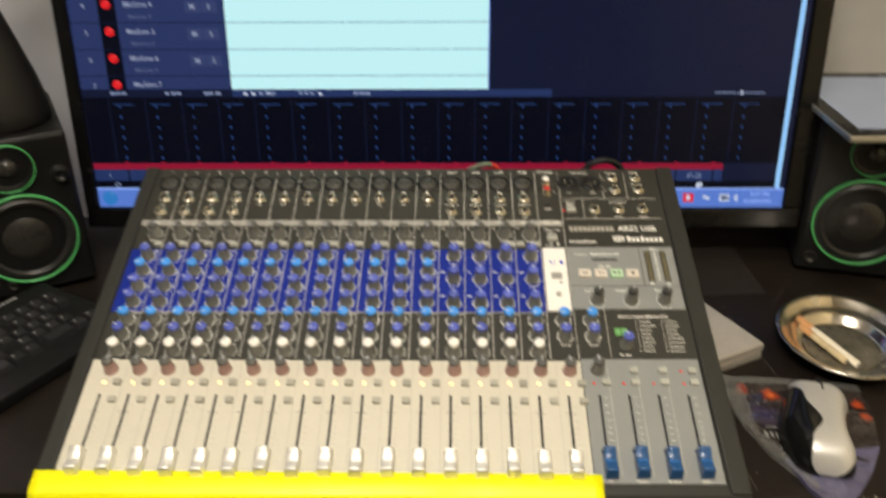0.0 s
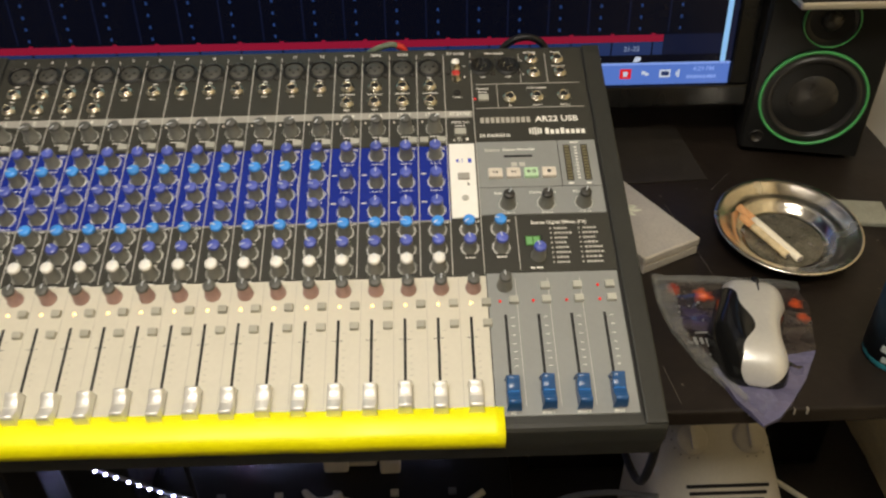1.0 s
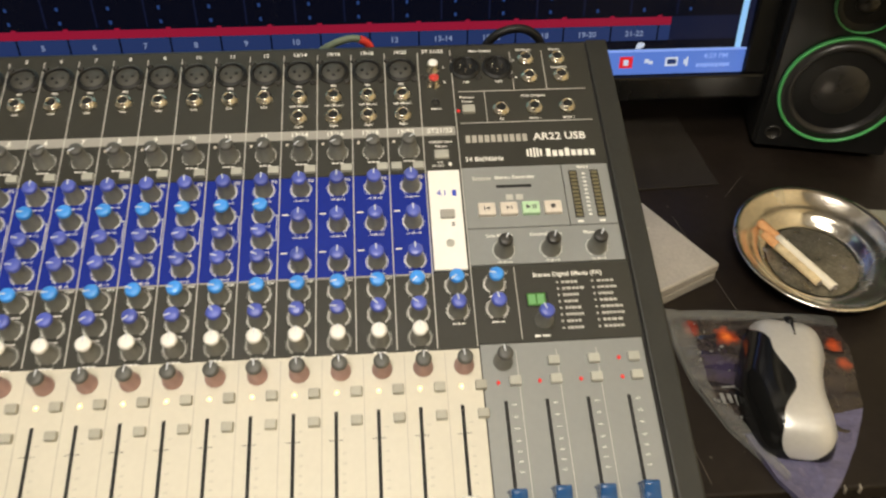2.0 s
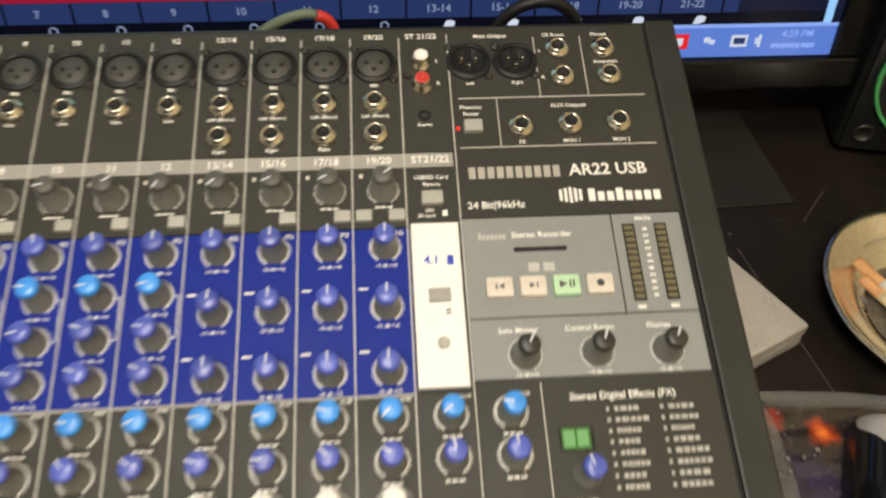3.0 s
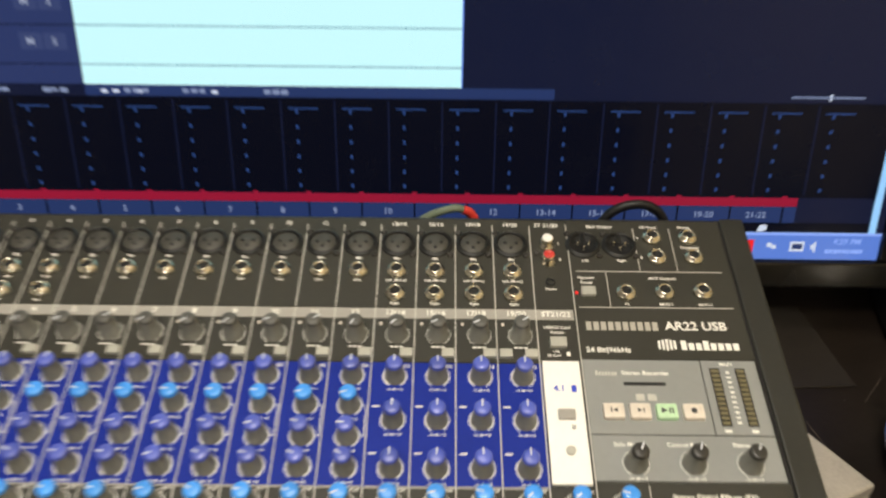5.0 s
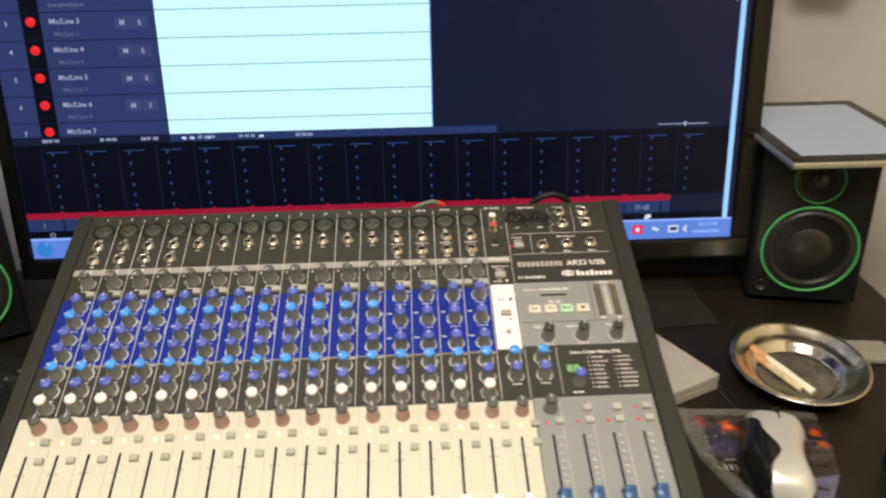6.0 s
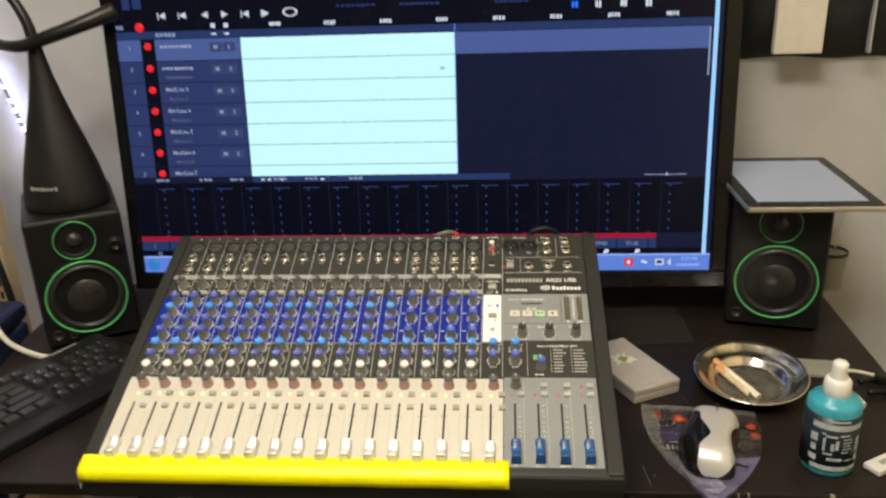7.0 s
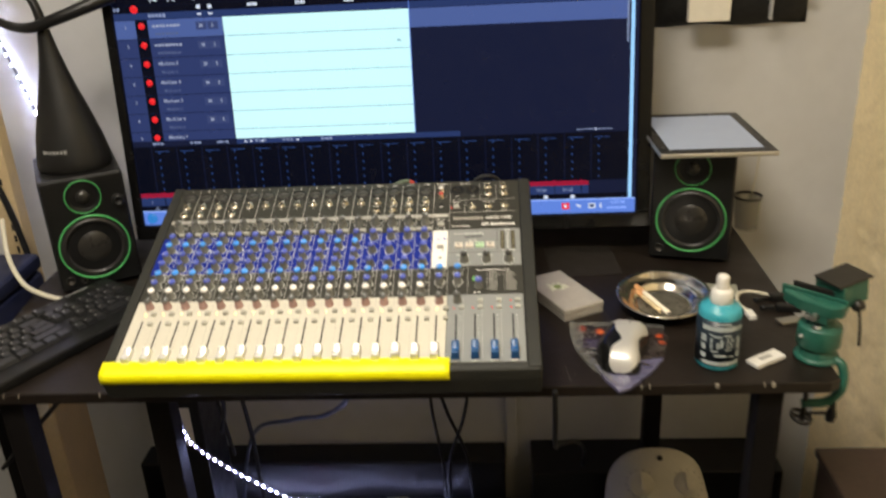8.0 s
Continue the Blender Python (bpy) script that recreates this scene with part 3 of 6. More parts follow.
for i in range(17):
    x = col(i)
    part("level_lamp", LAMP, None, mixer, at=at(x + 0.0002, 0.0985, H1))
    slab("switch_button", mixer, M_BTNC, x + 0.0086, x + 0.0156, 0.0955, 0.1013, H0, 0.0088, 0.0008)
    slab("switch_button", mixer, M_BTNC, x + 0.0086, x + 0.0156, 0.0776, 0.0832, H0, 0.0088, 0.0008)
    part("fader_slot", SLOTM, None, mixer, at=at(x - 0.0002, 0, PZ))
    for v in (0.0755, 0.0610, 0.0550, 0.0490, 0.0440, 0.0390):
        part("fader_scale", TICK, None, mixer, at=at(x + 0.0044, v, PZ))
    part("fader_scale", TICKU, None, mixer, at=at(x - 0.0002, 0.0690, PZ - 0.00005))
    f = part("fader_cap", FADW, None, mixer, at=at(x - 0.0002, 0.0192 + rnd.uniform(-0.0006, 0.0010), H1 + 0.001))
    part("grip_line", GRIPW, None, f)
for k in range(4):
    x = col(17 + k) + 0.001
    part("fader_slot", SLOTM, None, mixer, at=at(x, 0.001, PZ))
    for v in (0.085, 0.0775, 0.0700, 0.0625, 0.0560, 0.0500, 0.0440):
        part("fader_scale", TICKW, None, mixer, at=at(x + 0.0052, v, PZ))
    f = part("fader_cap", FADB, None, mixer, "blue fader cap", at=at(x + 0.0004, 0.0205 + 0.0006 * (k % 2), H1 + 0.001))
    part("grip_line", GRIPB, None, f)
    lettering(("FX", "MON 1", "MON 2", "MAIN")[k], 0.0030, M_PRINT, mixer, x, 0.0068, PZ)
    part("level_lamp", LAMPR, None, mixer, at=at(x - 0.0034 + 0.0005 * k, 0.0994, H1))
    slab("switch_button", mixer, M_BTN, x + 0.0034, x + 0.0108, 0.0970, 0.1028, H0, 0.0086, 0.0008)
    if k:
        slab("switch_button", mixer, M_BTN, x + 0.0034, x + 0.0108, 0.1092, 0.1150, H0, 0.0086, 0.0008)
part("level_lamp", LAMPR, None, mixer, at=at(col(20) - 0.0010, 0.1122, H1))

# sockets
XR = shared("socket_shell", lathe(bmesh.new(), [(0.0119, 0), (0.0117, 0.0008), (0.0109, 0.0014), (0.0104, 0.0011), (0.0101, 0.0020), (0.0095, 0.0021), (0.0090, 0.0008), (0.0090, -0.0010)], 36), M_XLR)
XF = shared("socket_face", lathe(bmesh.new(), [(0.0084, -0.001), (0.0084, 0.0008), (0.0080, 0.0012), (0, 0.0012)], 32), M_XLRF)
XH = shared("pin_hole", lathe(bmesh.new(), [(0.0012, -0.0002), (0.0012, 0.0003), (0, 0.0003)], 12), M_HOLE)
XP = shared("contact_pin", lathe(bmesh.new(), [(0.0009, -0.002), (0.0009, 0.0016), (0.0005, 0.0022), (0, 0.0023)], 10), M_CHROME)
XWELL = shared("socket_well", lathe(bmesh.new(), [(0.0090, 0.0009), (0.0090, 0.0003), (0, 0.0003)], 28), M_HOLE)
XGROOVE = shared("socket_groove", lathe(bmesh.new(), [(0.0091, 0.0004), (0.0083, 0.0004)], 32), M_HOLE)
XTAB = shared("latch_tab", box(bmesh.new(), -0.0017, 0.0017, 0.0005, 0.0090, 0.0004, 0.0016, 0.0004, 1), M_XLR)
SCREW = shared("screw", lathe(bmesh.new(), [(0.0024, 0), (0.0024, 0.0008), (0.0017, 0.0015), (0.0008, 0.0015), (0.0006, 0.0008), (0, 0.0008)], 12), M_DKMETAL)


def xlr(x, y, male=False):
    s = part("microphone_socket", XR, None, mixer, "round black three-pin socket", at=at(x, y, H1))
    if male:
        part("socket_well", XWELL, None, s)
        part("latch_tab", XTAB, None, s)
    else:
        part("socket_face", XF, None, s)
        part("socket_groove", XGROOVE, None, s)
    for a in (-28, 208, 270):
        q = at(0.0043 * math.cos(math.radians(a if a != 270 else 270)), 0.0043 * math.sin(math.radians(a)) + (0.0024 if a != 270 else 0.0004), 0.0013 if not male else 0.0009)
        part("contact_pin" if male else "pin_hole", XP if male else XH, None, s, at=q)
    for sx, sy in ((-0.0100, 0.0098), (0.0100, -0.0098)):
        part("screw", SCREW, None, s, at=at(sx, sy, 0))


JR = shared("jack_nut", lathe(bmesh.new(), [(0.0064, 0), (0.0064, 0.0022), (0.0057, 0.0030), (0.0050, 0.0032), (0.0048, 0.0046), (0.0041, 0.0050), (0.0034, 0.0048), (0.0032, -0.001)], 12), M_CHROME)
# black disc near the bore's mouth, its colour stands for the shade inside
JH = shared("jack_bore_shade", lathe(bmesh.new(), [(0.0033, 0.0042), (0.0031, 0.0036), (0, 0.0036)], 16), M_HOLE)


def jack(x, y):
    j = part("jack_socket", JR, None, mixer, "nickel-plated jack socket", at=at(x, y, H1))
    part("jack_bore_shade", JH, None, j)


for i in range(16):
    x = col(i) - 0.0007
    xlr(x, 0.3540)
    jack(x, 0.3294)
    if i < 4 or i >= 12:
        jack(x - 0.0002, 0.3104)
    lettering(TOPS[i], 0.0046, M_PRINT, mixer, x, 0.3718, PZ)
    lettering(TOPS[i], 0.0056, M_PRINT, mixer, x + 0.0008, 0.2952, PZ)
    lettering("Mic", 0.0030, M_PRINT, mixer, x, 0.3405, PZ)
    lettering("Left (Mono)" if i >= 12 else "Line", 0.0028, M_PRINT, mixer, x, 0.3218, PZ)
    if i < 4 or i >= 12:
        lettering("Right" if i >= 12 else "Inst", 0.0028, M_PRINT, mixer, x, 0.3028, PZ)
lettering(TOPS[16], 0.0046, M_PRINT, mixer, col(16) - 0.001, 0.3718, PZ)
lettering("ST21/22", 0.0056, M_PRINT, mixer, col(16), 0.2952, PZ)
RCA = shared("rca_barrel", lathe(bmesh.new(), [(0.0050, 0), (0.0050, 0.0014), (0.0041, 0.0018), (0.0041, 0.0075), (0.0036, 0.0080)], 24), M_CHROME)
RCAW = shared("rca_insert", lathe(bmesh.new(), [(0.0036, 0.0060), (0.0036, 0.0082), (0.0018, 0.0084), (0.0015, 0.0060), (0, 0.0060)], 20), M_CAPWHITE)
RCAR = shared("rca_insert", lathe(bmesh.new(), [(0.0036, 0.0060), (0.0036, 0.0082), (0.0018, 0.0084), (0.0015, 0.0060), (0, 0.0060)], 20), M_RED)
for y, m, lab in ((0.3535, RCAW, "white phono socket"), (0.3390, RCAR, "red phono socket")):
    r = part("phono_socket", RCA, None, mixer, lab, at=at(0.1656, y, H1))
    part("rca_insert", m, None, r)
lettering("L", 0.0030, M_PRINT, mixer, 0.1740, 0.3555, PZ)
lettering("R", 0.0030, M_PRINT, mixer, 0.1740, 0.341, PZ)
part("screw", SCREW, None, mixer, at=at(0.1585, 0.3465, H1))
mj = part("mini_jack", shared("mini_jack", lathe(bmesh.new(), [(0.0032, 0), (0.0032, 0.0010), (0.0020, 0.0013), (0.0018, 0)], 18), M_XLR), None, mixer, at=at(0.1660, 0.3215, H1))
lettering("Stereo", 0.0028, M_PRINT, mixer, 0.1660, 0.3157, PZ)
xlr(0.1905, 0.3545, True)
xlr(0.2150, 0.3542, True)
lettering("Main Output", 0.0034, M_PRINT, mixer, 0.203, 0.3712, PZ)
lettering("Left", 0.0028, M_PRINT, mixer, 0.1905, 0.3405, PZ)
lettering("Right", 0.0028, M_PRINT, mixer, 0.2150, 0.3405, PZ)
for x, y in ((0.2378, 0.3612), (0.2385, 0.3432), (0.2622, 0.3612), (0.2632, 0.3435), (0.2138, 0.3125), (0.2388, 0.3135), (0.2636, 0.3140)):
    jack(x, y)
lettering("CR Room", 0.0030, M_PRINT, mixer, 0.2370, 0.3712, PZ)
lettering("Phones", 0.0030, M_PRINT, mixer, 0.2615, 0.3712, PZ)
lettering("Footswitch", 0.0028, M_PRINT, mixer, 0.2628, 0.3528, PZ)
lettering("L", 0.0028, M_PRINT, mixer, 0.2285, 0.3610, PZ)
lettering("R", 0.0028, M_PRINT, mixer, 0.2288, 0.3435, PZ)
lettering("AUX Outputs", 0.0032, M_PRINT, mixer, 0.2395, 0.3255, PZ)
for x, t in ((0.2145, "FX"), (0.2395, "MON 1"), (0.2645, "MON 2")):
    lettering(t, 0.0028, M_PRINT, mixer, x - 0.0006, 0.3040, PZ)
lettering("Phantom", 0.0031, M_PRINT, mixer, 0.1895, 0.3255, PZ)
lettering("Power", 0.0031, M_PRINT, mixer, 0.1895, 0.3215, PZ)
slab("switch_button", mixer, M_BTN, 0.1853, 0.1945, 0.3100, 0.3168, H0, 0.0080, 0.0007)
part("level_lamp", LAMPR, None, mixer, at=at(0.1822, 0.3128, H1))
lettering("USB/SD Card", 0.0030, M_PRINT, mixer, 0.1672, 0.2850, PZ)
lettering("Return", 0.0030, M_PRINT, mixer, 0.1672, 0.2812, PZ)
slab("switch_button", mixer, M_BTN, 0.1620, 0.1722, 0.2695, 0.2765, H0, 0.0080, 0.0007)
lettering("USB", 0.0024, M_PRINT, mixer, 0.1655, 0.2668, PZ)
lettering("SD Card", 0.0024, M_PRINT, mixer, 0.1640, 0.2640, PZ)
marks(mixer, 0.1728, 0.2652, 0.0030, 0.0030, 1, M_PRINT)


def letter_bars(x0, x1, y, h, pattern, material, name="brand_mark"):
    """Plain upright shapes in place of a lettered mark; l stands for a lower one."""
    bm = bmesh.new()
    w = (x1 - x0) / len(pattern)
    for k, c in enumerate(pattern):
        low = y - h / 2
        box(bm, x0 + w * (k + 0.14), x0 + w * (k + 0.86), low, low + h * (0.74 if c == "l" else 1.0), PZ - 0.0001, PZ + 0.00014)
    return tagged(part(name, bm, material, mixer), kind="stuff")


letter_bars(0.1850, 0.2310, 0.2866, 0.0064, "##########", M_FAINT)
lettering("AR22 USB", 0.0090, M_PRINT, mixer, 0.2350, 0.2868, PZ, "LEFT")
lettering("24 Bit|96kHz", 0.0052, M_PRINT, mixer, 0.1838, 0.2685, PZ, "LEFT")
bm = bmesh.new()
for k in range(5):
    x = 0.2285 + 0.0024 * k
    box(bm, x, x + 0.0015, 0.2685 + 0.0012 * abs(k - 2) * 0.5, 0.2770 - 0.0012 * abs(k - 2) * 0.5, PZ - 0.0001, PZ + 0.00014)
part("brand_mark", bm, M_PRINT, mixer)
letter_bars(0.2420, 0.2785, 0.2725, 0.0068, "#ll#llll", M_PRINT)
# stereo recorder field
letter_bars(0.1872, 0.2005, 0.2518, 0.0034, "#llllll", M_LINE)
lettering("Stereo Recorder", 0.0042, M_PRINT, mixer, 0.2030, 0.2520, PZ, "LEFT")
slab("card_slot", mixer, M_HOLE, 0.2035, 0.2285, 0.2433, 0.2458, H0, H1 + 0.0003, 0.0005)
letter_bars(0.2085, 0.2225, 0.2352, 0.0044, "##", M_LINE)
for k in range(4):
    x = 0.1950 + 0.01535 * k
    b = slab("transport_button", mixer, M_BTNG if k == 2 else M_BTNW, x - 0.0061, x + 0.0061, 0.2200, 0.2298, H0, 0.0085, 0.0012, "pale green lit button" if k == 2 else "")
    bm = bmesh.new()
    tri = [(-0.0013, -0.0016), (0.0013, 0), (-0.0013, 0.0016)]
    if k == 0:
        prism(bm, [(0.0020, -0.0014), (0.0020, 0.0014), (-0.0006, 0)], 0.0027, 0.00295)
        box(bm, -0.0020, -0.0012, -0.0014, 0.0014, 0.0027, 0.00295)
    elif k == 1:
        prism(bm, [(-0.0018, -0.0014), (0.0008, 0), (-0.0018, 0.0014)], 0.0027, 0.00295)
        box(bm, 0.0014, 0.0021, -0.0014, 0.0014, 0.0027, 0.00295)
    elif k == 2:
        prism(bm, [(-0.0034, -0.0018), (0.0000, 0), (-0.0034, 0.0018)], 0.0027, 0.00295)
        box(bm, 0.0010, 0.0018, -0.0018, 0.0018, 0.0027, 0.00295)
        box(bm, 0.0026, 0.0034, -0.0018, 0.0018, 0.0027, 0.00295)
    else:
        lathe(bm, [(0.0018, 0.0027), (0.0018, 0.00295), (0, 0.00295)], 18)
    part("button_symbol", bm, M_DARKPRINT, b)
for k, x in enumerate((0.2592, 0.2745)):
    slab("level_meter", mixer, M_HOLE, x - 0.0030, x + 0.0030, 0.2165, 0.2560, H0, H1 + 0.0002)
    for q in range(12):
        slab("meter_segment", mixer, M_METER, x - 0.0022, x + 0.0022, 0.2176 + 0.0032 * q, 0.2197 + 0.0032 * q, H0, H1 + 0.0005)
    marks(mixer, x, 0.2135, 0.0050, 0.0016, 1, M_PRINT)
lettering("MAIN", 0.0032, M_PRINT, mixer, 0.2668, 0.2587, PZ)
for q in range(11):
    marks(mixer, 0.2668, 0.2190 + 0.0034 * q, 0.0028, 0.0014, 1 + q % 2, M_PRINT)
for x, t in ((0.2015, "Solo Master"), (0.2335, "Control Room"), (0.2650, "Phones")):
    knob(x, 0.1930, M_CAPDARK, -28 + rnd.uniform(-8, 8), KL)
    lettering(t, 0.0037, M_PRINT, mixer, x, 0.2045, PZ)
# white wireless field
letter_bars(0.1590, 0.1762, 0.2478, 0.0038, "#ll#l##l#", M_STRIP)
lettering("4.1", 0.0058, M_BLUEPRINT, mixer, 0.1615, 0.2405, PZ + 0.0004, "LEFT")
slab("brand_mark", mixer, M_BLUEPRINT, 0.1722, 0.1752, 0.2380, 0.2428, PZ, PZ + 0.0006, 0.0005)
slab("switch_button", mixer, M_STRIP, 0.1628, 0.1728, 0.2195, 0.2258, H0, 0.0080, 0.0007)
slab("printed_mark", mixer, M_DARKPRINT, 0.1702, 0.1724, 0.2155, 0.2162, PZ, PZ + 0.0006)
slab("printed_mark", mixer, M_DARKPRINT, 0.1702, 0.1724, 0.2138, 0.2147, PZ, PZ + 0.0006)
part("pairing_button", lathe(bmesh.new(), [(0.0028, 0), (0.0028, 0.0014), (0.0020, 0.0018), (0, 0.0018)], 20), M_BTN, mixer, at=at(0.1682, 0.2000, H1))
# effects field
lettering("Stereo Digital Effects (FX)", 0.0044, M_PRINT, mixer, 0.2205, 0.1732, PZ, "LEFT")
slab("display_window", mixer, M_HOLE, 0.2140, 0.2290, 0.1500, 0.1605, H0, H1 + 0.0003, 0.0004)
slab("display_glow", mixer, M_LCD, 0.2150, 0.2272, 0.1508, 0.1597, H1, H1 + 0.0006)
slab("display_digits", mixer, M_LCDLIT, 0.2158, 0.2204, 0.1518, 0.1588, H1, H1 + 0.0008)
slab("display_digits", mixer, M_LCDLIT, 0.2216, 0.2262, 0.1518, 0.1588, H1, H1 + 0.0008)
knob(0.2222, 0.1406, M_CAPBLUE, 20, KB, False, low=False)
marks(mixer, 0.2220, 0.1295, 0.0110, 0.0016, 2, M_PRINT, seed=8)
for c in range(2):
    for q in range(8):
        y = 0.1672 - 0.0047 * q
        marks(mixer, 0.2362 + 0.0235 * c, y, 0.0018, 0.0016, 1, M_LINE, seed=3)
        w = 0.0095 + 0.0060 * rnd.random()
        marks(mixer, 0.2388 + 0.0235 * c + w / 2, y, w, 0.0019, 4 + q % 3, M_LINE, seed=40 + q + 8 * c)


def tape():
    """A flat strip laid along the front edge and folded down over it."""
    bm = bmesh.new()
    prof = [(0.0130, 0.0062), (0.0125, 0.0072), (0.000, 0.0074), (-0.0060, 0.0066), (-0.0098, 0.0040), (-0.0118, -0.0010), (-0.0128, -0.0075), (-0.0120, -0.0080), (-0.0108, -0.0010), (-0.0085, 0.0030), (-0.005, 0.0055), (0.0, 0.0062)]
    n = 60
    rows = []
    for k in range(n + 1):
        t = k / n
        u = -0.2705 + (0.1870 + 0.2705) * t
        wob = 0.0005 * noise.noise(Vector((u * 22, 1, 0)))
        skew = 0.0015 * (0.5 - t)
        rows.append([bm.verts.new((u, v + wob + skew, h + 0.3 * wob)) for v, h in prof])
    m = len(prof)
    for a, b in zip(rows, rows[1:]):
        for q in range(m):
            bm.faces.new((a[q], a[(q + 1) % m], b[(q + 1) % m], b[q])).smooth = True
    bm.faces.new(rows[0])
    bm.faces.new(rows[-1][::-1])
    bmesh.ops.recalc_face_normals(bm, faces=bm.faces[:])
    return bm


solid("yellow_tape_strip", tape(), M_TAPE, "bright yellow tape strip folded over the console's front edge", "tape", m=BASE)

# ---- screen ----
S_BG = glow("screen_navy", (0.006, 0.009, 0.030))
S_DARK = glow("screen_near_black", (0.001, 0.0017, 0.0065))
S_LIST = glow("screen_list_blue", (0.024, 0.038, 0.125))
S_SEL = glow("screen_selected_blue", (0.065, 0.105, 0.29))
S_CLIP = glow("screen_clip_cyan", (0.60, 0.97, 1.0), 0.98)
S_CLIPLINE = glow("screen_clip_line", (0.16, 0.34, 0.42))
S_RED = glow("screen_red", (0.85, 0.02, 0.025), 0.9)
S_STRIPE = glow("screen_red_stripe", (0.36, 0.010, 0.04), 0.8)
S_TASK = glow("screen_taskbar_blue", (0.11, 0.22, 0.68), 0.95)
S_TASKL = glow("screen_taskbar_pale", (0.26, 0.40, 0.88))
S_WHITE = glow("screen_white", (0.62, 0.68, 0.80))
S_TEXT = glow("screen_text_pale", (0.22, 0.27, 0.42))
S_NAME = glow("screen_name_pale", (0.30, 0.34, 0.46))
S_FAINT = glow("screen_name_faint", (0.085, 0.11, 0.21))
S_BTN = glow("screen_key_blue", (0.038, 0.055, 0.15))
S_TICK = glow("screen_blue_tick", (0.02, 0.05, 0.17))
S_CLOCK = glow("screen_clock_blue", (0.02, 0.16, 0.95), 1.1)
S_EDGE = glow("screen_bright_edge", (0.32, 0.62, 1.0), 1.0)
S_BAND = glow("screen_band_blue", (0.018, 0.035, 0.12))

TILT_BACK = -6.0
tv = thing("monitor", pose(0.0465, 1.085, 0.838, TILT_BACK), "large black wide-screen monitor showing recording software", "monitor")
SX0, SX1, ST = -0.4535, 0.4535, 0.512
part("back_shell", box(bmesh.new(), SX0 - 0.02, SX1 + 0.026, 0.010, 0.045, -0.026, ST + 0.02, 0.006), M_BLACKPL, tv)
bm = bmesh.new()
box(bm, SX0 - 0.018, SX1 + 0.026, -0.006, 0.012, -0.028, -0.0012, 0.003)
box(bm, SX0 - 0.018, SX1 + 0.026, -0.006, 0.012, ST + 0.001, ST + 0.019, 0.003)
box(bm, SX0 - 0.018, SX0 - 0.001, -0.006, 0.012, -0.001, ST + 0.001, 0.003)
box(bm, SX1 + 0.001, SX1 + 0.026, -0.006, 0.012, -0.001, ST + 0.001, 0.003)
part("bezel", bm, M_BEZEL, tv, "glossy black bezel")
part("stand", box(bmesh.new(), -0.16, 0.16, 0.02, 0.07, -0.072, -0.022, 0.008), M_BLACKPL, tv)
part("stand_foot", prism(bmesh.new(), [(-0.24, -0.075), (0.24, -0.075), (0.17, 0.12), (-0.17, 0.12)], -0.0865, -0.066, 0.004), M_BLACKPL, tv, at=pose(0, 0, 0, -TILT_BACK))


def pix(material, x0, x1, z0, z1, level=1, name="screen_field"):
    """A lit field of the screen, from x0 to x1 in the room and z0 to z1 above the screen's lower edge."""
    d = 0.0004 * level
    return slab(name, tv, material, x0 - 0.0465, x1 - 0.0465, -0.0006 - d, 0.0006 - d, z0, z1)


def screen_text(text, size, material, x, z, level=5, align="LEFT"):
    lettering(text, size, material, tv, 0, 0, 0, align, "screen_text", extra=pose(x - 0.0465, -0.0008 - 0.0004 * level, z, 90))


def screen_bars(x, z, w, h, n, material, level=5, seed=0):
    r = random.Random(seed)
    bm = bmesh.new()
    q = x - 0.0465
    for k in range(n):
        ww = w / n * r.uniform(0.6, 0.9)
        box(bm, q, q + ww, -0.0008 - 0.0004 * level, -0.0002 - 0.0004 * level, z - h / 2 * r.uniform(0.6, 1), z + h / 2)
        q += w / n
    tagged(part("screen_text", bm, material, tv), kind="stuff")


part("screen", box(bmesh.new(), SX0 - 0.001, SX1 + 0.001, -0.0004, 0.010, -0.001, ST + 0.001), S_BG, tv)
X0, X1 = -0.407, 0.500
CL, CR = -0.2145, 0.110
pix(S_DARK, X0, X1 - 0.012, 0.395, 0.510)
pix(S_BAND, X0, X1 - 0.012, 0.371, 0.382)
pix(S_DARK, X0, X1 - 0.012, 0.3825, 0.3945)
ROWH = 0.0327
